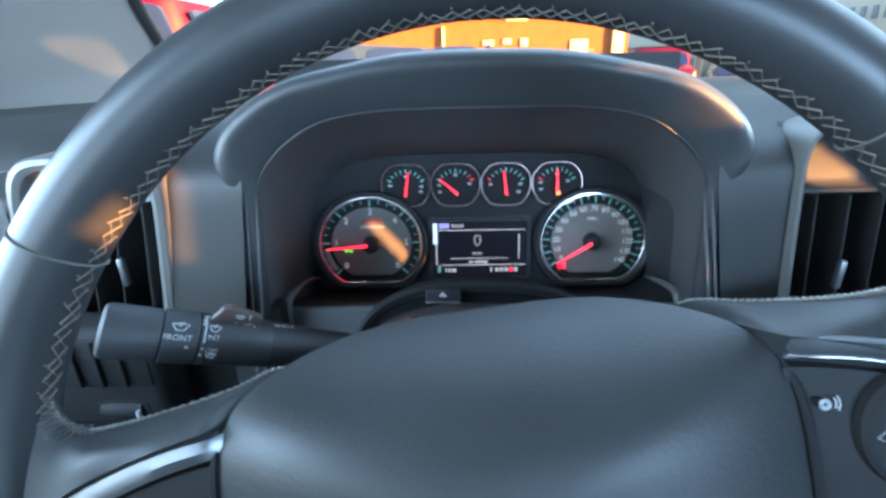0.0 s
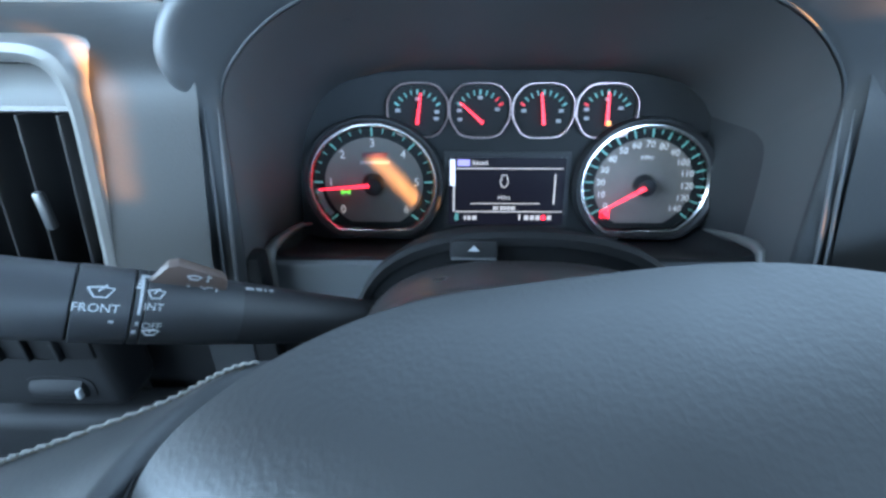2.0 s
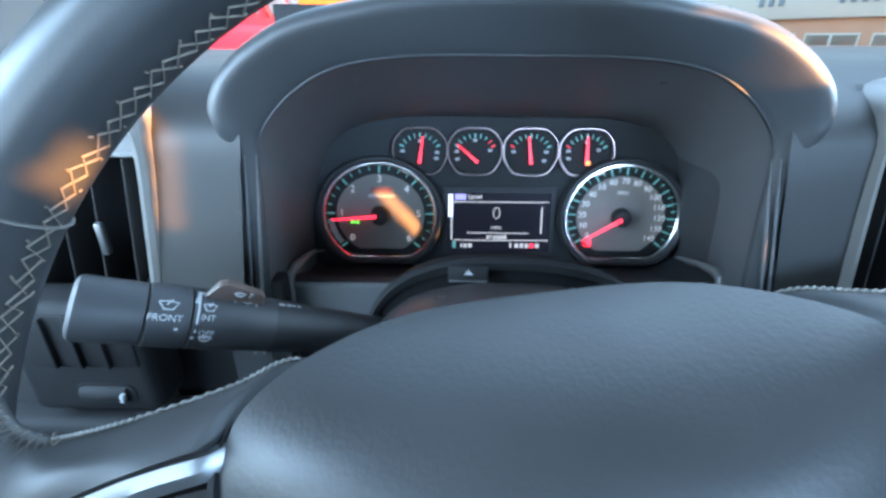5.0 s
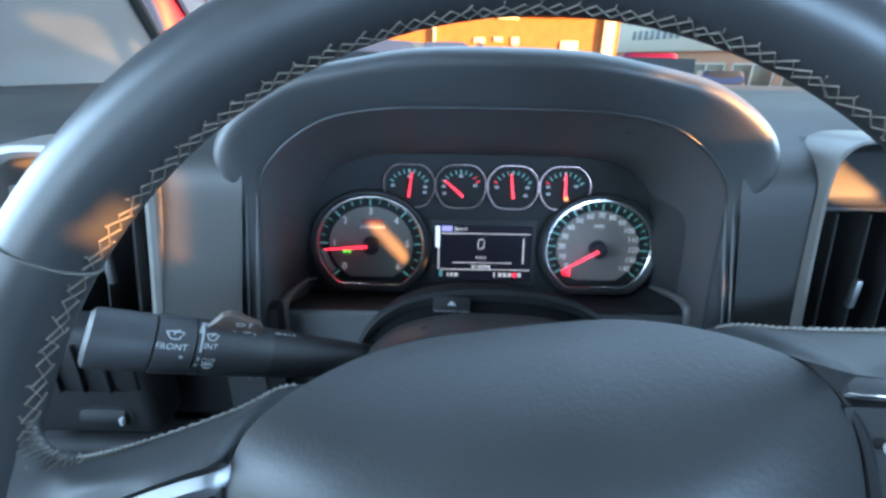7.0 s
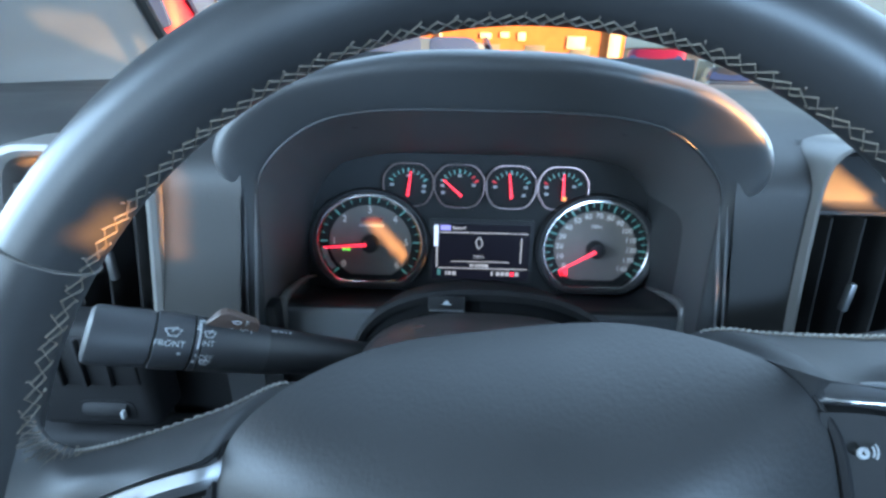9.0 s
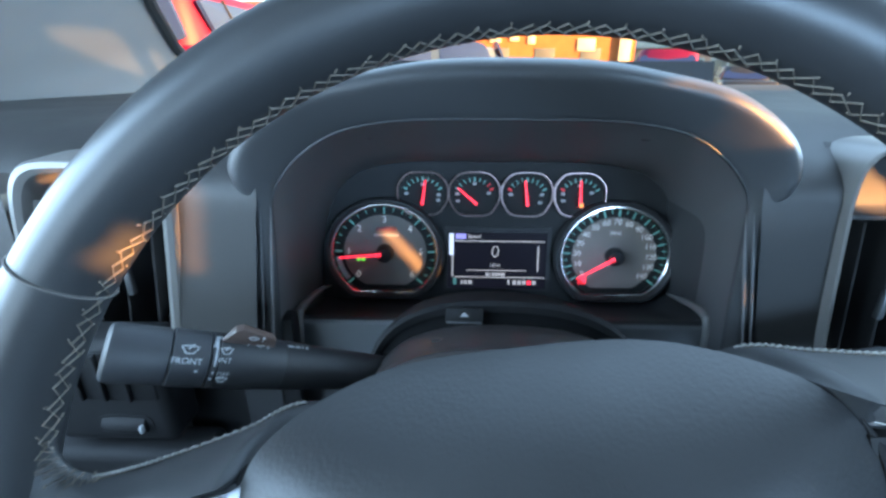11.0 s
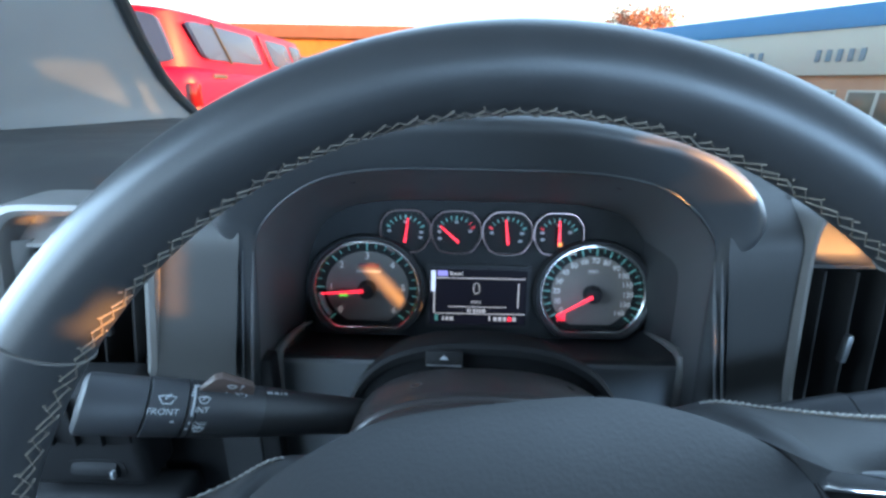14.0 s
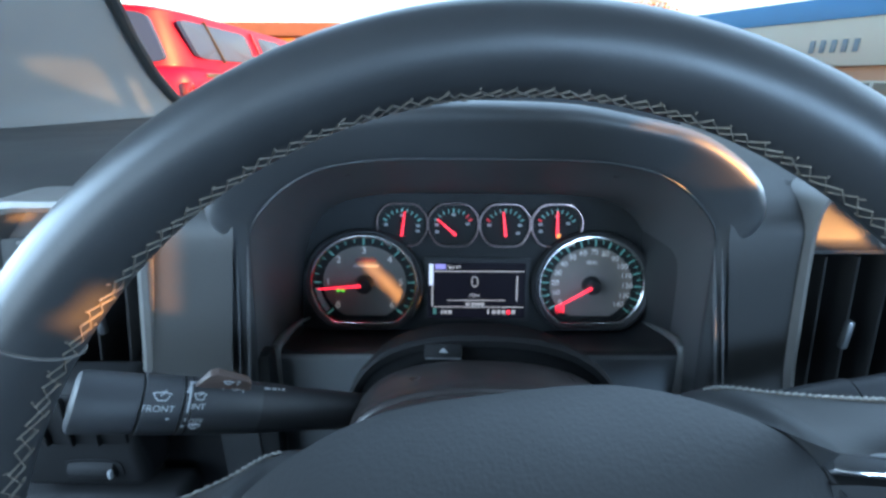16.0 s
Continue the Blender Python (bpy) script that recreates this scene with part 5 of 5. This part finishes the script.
def car(name, label, at, turn, paint, length=4.7, width=1.85, height=1.9, belt=1.22, lift=0.3, bonnet=1.35, panes=((0.04, 0.30), (0.345, 0.62), (0.66, 0.93)), rake=0.0, top=0.17, lean=0.13, tail=0.10, shear=0.0, screen_w=0.12, corner=0.35, tail_glass=None):
    """A parked upright car: body, glass, wheels. Its front points along +y before the turn."""
    m = Matrix.Translation(at) @ Matrix.Rotation(radians(turn), 4, "Z")
    c = thing(name, label, "car")
    c.matrix_world = m
    h = width / 2
    bm = bmesh.new()
    box(bm, (-h, -length / 2, lift), (h, length / 2, belt), 0.12, seg=3)
    part("body", bm, paint, c)
    y0, y1 = -length / 2 + 0.08, length / 2 - bonnet
    bm = bmesh.new()
    rows = []
    for s, z in ((0.0, belt - 0.05), (0.25, belt + 0.1), (0.8, height - 0.45 * top), (0.93, height - 0.2 * top), (1.0, height)):
        k = lean * s + 0.05 * (s > 0.95)
        ys, ye = y0 + tail * s, y1 - 0.38 * s
        loop = []
        for j in range(32):
            t = 2 * math.pi * j / 32
            yy = (ys + ye) / 2 + (ye - ys) / 2 * spow(math.sin(t), 0.28)
            loop.append(((h - 0.03 - k) * spow(math.cos(t), 0.28), yy, z - rake * s * (yy - y0) / (y1 - y0)))
        rows.append(loop)
    sheet(bm, rows, close_v=True, cap=True)
    part("cabin", bm, paint, c)
    for sx in (-1, 1):
        for a, b in panes:
            zb, zt = belt + 0.06, height - top
            ya, yb = y0 + (y1 - y0) * a, y0 + (y1 - y0) * b
            x0_, x1_ = sx * (h - 0.03 - lean * 0.27), sx * (h - 0.03 - lean * 0.86)
            bm = bmesh.new()
            n = 36
            ring = [(spow(math.cos(2 * math.pi * i / n), corner), spow(math.sin(2 * math.pi * i / n), corner)) for i in range(n)]

            def pt(p, q, d):
                s = (q + 1) / 2
                sl = 0.28 * s * (b > 0.9)
                return (x0_ + (x1_ - x0_) * s + sx * d, (ya + yb - sl) / 2 + p * (yb - ya - sl) / 2 - shear * s, zb + (zt - zb) * s)
            sheet(bm, [[pt(p, q, -0.02) for p, q in ring], [pt(p, q, 0.012) for p, q in ring], [pt(p * 0.97, q * 0.96, 0.016) for p, q in ring], [pt(p * 0.02, q * 0.02, 0.016) for p, q in ring]], close_v=True, cap=True)
            part("side_window", bm, M_CARGLASS_SKY, c, "side window, coloured as if reflecting sky")
        for yy in (-length / 2 + 0.85, length / 2 - 0.9):
            bm = bmesh.new()
            lathe(bm, [(-0.11, 0.25), (-0.11, 0.36), (-0.09, 0.385), (0.09, 0.385), (0.11, 0.36), (0.11, 0.25)], (sx * (h - 0.1), yy, 0.385), (1, 0, 0), 28)
            part("tyre", bm, M_TYRE, c)
            bm = bmesh.new()
            lathe(bm, [(-0.1, 0.24), (0.06, 0.25), (0.1, 0.2), (0.11, 0.05)], (sx * (h - 0.1), yy, 0.385), (sx, 0, 0), 20)
            part("wheel_rim", bm, M_SILVER, c)
    for end, sl in ((1, 0.38), (-1, -tail)):
        zb, zt = belt + 0.04, height - min(0.14, top + 0.02)
        if tail_glass and end < 0:
            zb, zt = tail_glass
        bm = bmesh.new()
        n = 36
        ye = y1 if end > 0 else y0

        def screen(p, q, d):
            s = ((q + 1) / 2) * (zt - zb) / (height - belt) + 0.06 / (height - belt)
            return (p * (h - screen_w - lean * s), ye - sl * s + end * d - 0.01 * end, zb + (zt - zb) * (q + 1) / 2)
        ring = [(spow(math.cos(2 * math.pi * i / n), corner), spow(math.sin(2 * math.pi * i / n), corner)) for i in range(n)]
        sheet(bm, [[screen(p, q, -0.02) for p, q in ring], [screen(p, q, 0.02) for p, q in ring], [screen(p * 0.02, q * 0.02, 0.022) for p, q in ring]], close_v=True, cap=True)
        part("windscreen" if end > 0 else "rear_window", bm, M_CARGLASS_SKY, c, "pane with stand-in tint")
    return c


suv = car("red_suv", "bright red boxy off-road car with blue-coloured windows", (-2.90, 5.72, 0.0), 0, M_REDPAINT, 4.8, 1.9, 2.045, 1.64, 0.35, 1.17, ((0.068, 0.418), (0.515, 0.72), (0.745, 0.87)), top=0.075, lean=0.05, tail=-0.12, shear=0.19, screen_w=0.15, corner=0.2, tail_glass=(1.66, 2.00))
for y0_, w_ in ((4.02, 0.025), (5.03, 0.03)):
    bm = bmesh.new()
    sheet(bm, [[(x, y - 5.72, z) for x, y, z in ((0.93, y0_ + 0.03, 1.68), (0.945, y0_ + 0.03, 1.68), (0.945, y0_ + 0.03 + w_, 1.68), (0.93, y0_ + 0.03 + w_, 1.68))], [(x, y - 5.72, z) for x, y, z in ((0.885, y0_ - 0.19, 1.99), (0.90, y0_ - 0.19, 1.99), (0.90, y0_ - 0.19 + w_, 1.99), (0.885, y0_ - 0.19 + w_, 1.99))]], close_v=True, cap=True)
    part("window_divider" if y0_ < 5 else "pillar_joint", bm, M_SEAL if y0_ < 5 else M_TAIL, suv)
bm = bmesh.new()
box(bm, (0.935, 3.66 - 5.72, 1.555), (0.956, 3.90 - 5.72, 1.59), 0.006)
part("badge", bm, M_SILVER, suv, "pale badge on the rear wing")
for y0_, z0_, z1_ in ((3.30, 1.34, 1.52), (3.30, 1.12, 1.30)):
    bm = bmesh.new()
    box(bm, (0.90, y0_ - 5.72, z0_), (0.965, y0_ - 5.72 + 0.10, z1_), 0.02)
    part("tail_lamp", bm, M_TAIL, suv, "dark red lamp glass")
for y0_ in (4.95, 6.0):
    bm = bmesh.new()
    box(bm, (0.94, y0_ - 5.72, 1.53), (0.985, y0_ - 5.72 + 0.16, 1.56), 0.012)
    part("door_handle", bm, M_REDPAINT, suv)
car("grey_van", "grey-blue van parked crosswise ahead of the truck", (-1.0, 10.6, 0.0), -90, M_GREYPAINT, 4.8, 1.8, 2.08, 1.2, 0.3, 0.3, rake=0.30)
car("dark_car", "dark grey car parked by the showroom windows", (11.0, 18.8, 0.0), 157, M_DARKPAINT, 4.4, 1.75, 1.43, 0.95)
car("red_car", "red car parked by the showroom", (6.0, 14.0, 0.0), 157, M_REDPAINT, 4.4, 1.8, 1.88, 1.35)


def part_of(owner, name):
    ob = new(name)
    ob.parent = owner
    return ob


def hall(name, label, at, turn, length, depth, height, wall_mat, foot=0.0):
    m = Matrix.Translation(at) @ Matrix.Rotation(radians(turn), 4, "Z")
    b = thing(name, label, "building")
    b.matrix_world = m
    bm = bmesh.new()
    box(bm, (0, 0, foot), (length, depth, height), 0.0)
    part("wall", bm, wall_mat, b, smooth=False)
    return b


brick = hall("brick_building", "low sunlit orange brick building with a brown roof edge", (-40, 42, 0), -3, 54.0, 12, 5.0, M_BRICK, -1.1)
brick.matrix_world = Matrix.Translation((-0.02, -0.156, 0.608)) @ Matrix.Scale(0.6, 4) @ brick.matrix_world
bm = bmesh.new()
box(bm, (-0.5, -0.5, 5.0), (54.5, 12.5, 6.0), 0.05)
part("roof_edge", bm, M_ROOF, brick)
for i in range(14):
    bm = bmesh.new()
    box(bm, (3 + i * 3.6, -0.06, 0.9), (4.6 + i * 3.6, 0.02, 2.6), 0.02)
    part("window", bm, M_SHOPGLASS, brick)
# Pale plates: the sun's glint on the windows painted as colour
for x0_, w_, z0_, z1_ in ((42.6, 0.9, 3.0, 3.42), (44.2, 0.7, 3.1, 3.5), (45.6, 0.6, 2.9, 3.5), (49.5, 1.4, 2.4, 3.3), (44.4, 1.7, 4.72, 4.98)):
    bm = bmesh.new()
    box(bm, (x0_, -0.12, z0_), (x0_ + w_, 0.02, z1_), 0.02)
    part("glint_window", bm, M_PALE, brick, "window painted pale for its glint of sun")
for x0_, w_, z1_ in ((39.35, 0.22, 4.5), (52.7, 0.9, 4.95)):
    bm = bmesh.new()
    box(bm, (x0_, -0.35, -1.1), (x0_ + w_, -0.1, z1_), 0.03)
    part("pale_post", bm, M_PALE, brick, "pale upright post on the wall")
deal = hall("showroom", "long white showroom with a blue roof band", (13.8, 39.35, 0), -65.5, 25.0, 14, 5.6, M_TAN)
bm = bmesh.new()
box(bm, (-0.3, -0.35, 2.55), (25.3, 0.0, 4.75), 0.03)
part("fascia", bm, M_FASCIA, deal)
bm = bmesh.new()
box(bm, (-0.35, -0.45, 4.75), (25.35, 0.05, 5.8), 0.04)
part("blue_band", bm, M_BLUE, deal)
for i in range(8):
    w = part_of(deal, "shop_window")
    x = 1.0 + i * 3.1
    for name, lo, hi, mat in (("frame", (x, -0.07, 0.2), (x + 2.6, -0.01, 1.85), M_FASCIA), ("pane", (x + 0.1, -0.09, 0.3), (x + 1.22, -0.02, 1.75), M_SHOPGLASS), ("pane", (x + 1.38, -0.09, 0.3), (x + 2.5, -0.02, 1.75), M_SHOPGLASS)):
        bm = bmesh.new()
        box(bm, lo, hi, 0.01)
        part(name, bm, mat, w)
for x0_, n, step, z in ((2.1, 8, 0.55, 3.35), (10.6, 3, 0.56, 3.2), (14.75, 5, 0.49, 3.2)):
    for k in range(n):
        bm = bmesh.new()
        box(bm, (x0_ + k * step, -0.42, z), (x0_ + k * step + step * 0.5, -0.35, z + 0.6), 0.03)
        part("sign_bar", bm, M_SIGN, deal)


def tree(at, height, seed):
    rnd = random.Random(seed)
    t = thing("tree", "tree with thin orange-brown autumn leaves", "tree")
    t.location = at
    bm = bmesh.new()
    tube(bm, [(0, 0, 0), (0.05, 0, height * 0.3), (0.0, 0.08, height * 0.55), (0.05, 0.0, height * 0.85)], [0.28, 0.22, 0.14, 0.04], 10)
    tips = []
    for i in range(16):
        a, z = rnd.uniform(0, 6.28), height * rnd.uniform(0.35, 0.75)
        l = height * rnd.uniform(0.15, 0.3)
        tip = (math.cos(a) * l, math.sin(a) * l, z + l * rnd.uniform(0.5, 1.0))
        tips.append(tip)
        tube(bm, [(0, 0, z), (tip[0] * 0.5, tip[1] * 0.5, z + (tip[2] - z) * 0.4), tip], [0.08, 0.05, 0.015], 6)
    part("trunk", bm, M_BARK, t)
    bm = bmesh.new()
    for i in range(7000):
        c = rnd.choice(tips)
        p = Vector((c[0] + rnd.gauss(0, 0.09) * height, c[1] + rnd.gauss(0, 0.09) * height, c[2] + rnd.gauss(0, 0.07) * height))
        s = rnd.uniform(0.10, 0.24)
        e = Euler((rnd.uniform(0, 6), rnd.uniform(0, 6), rnd.uniform(0, 6))).to_matrix()
        bm.faces.new([bm.verts.new(p + e @ Vector(q)) for q in ((-s, 0, 0), (0, -s * 0.5, 0.02), (s, 0, 0), (0, s * 0.5, 0.02))])
    part("crown", bm, M_LEAF, t, smooth=False)
    return t


tree((21.5, 56, 0), 9.2, 3)
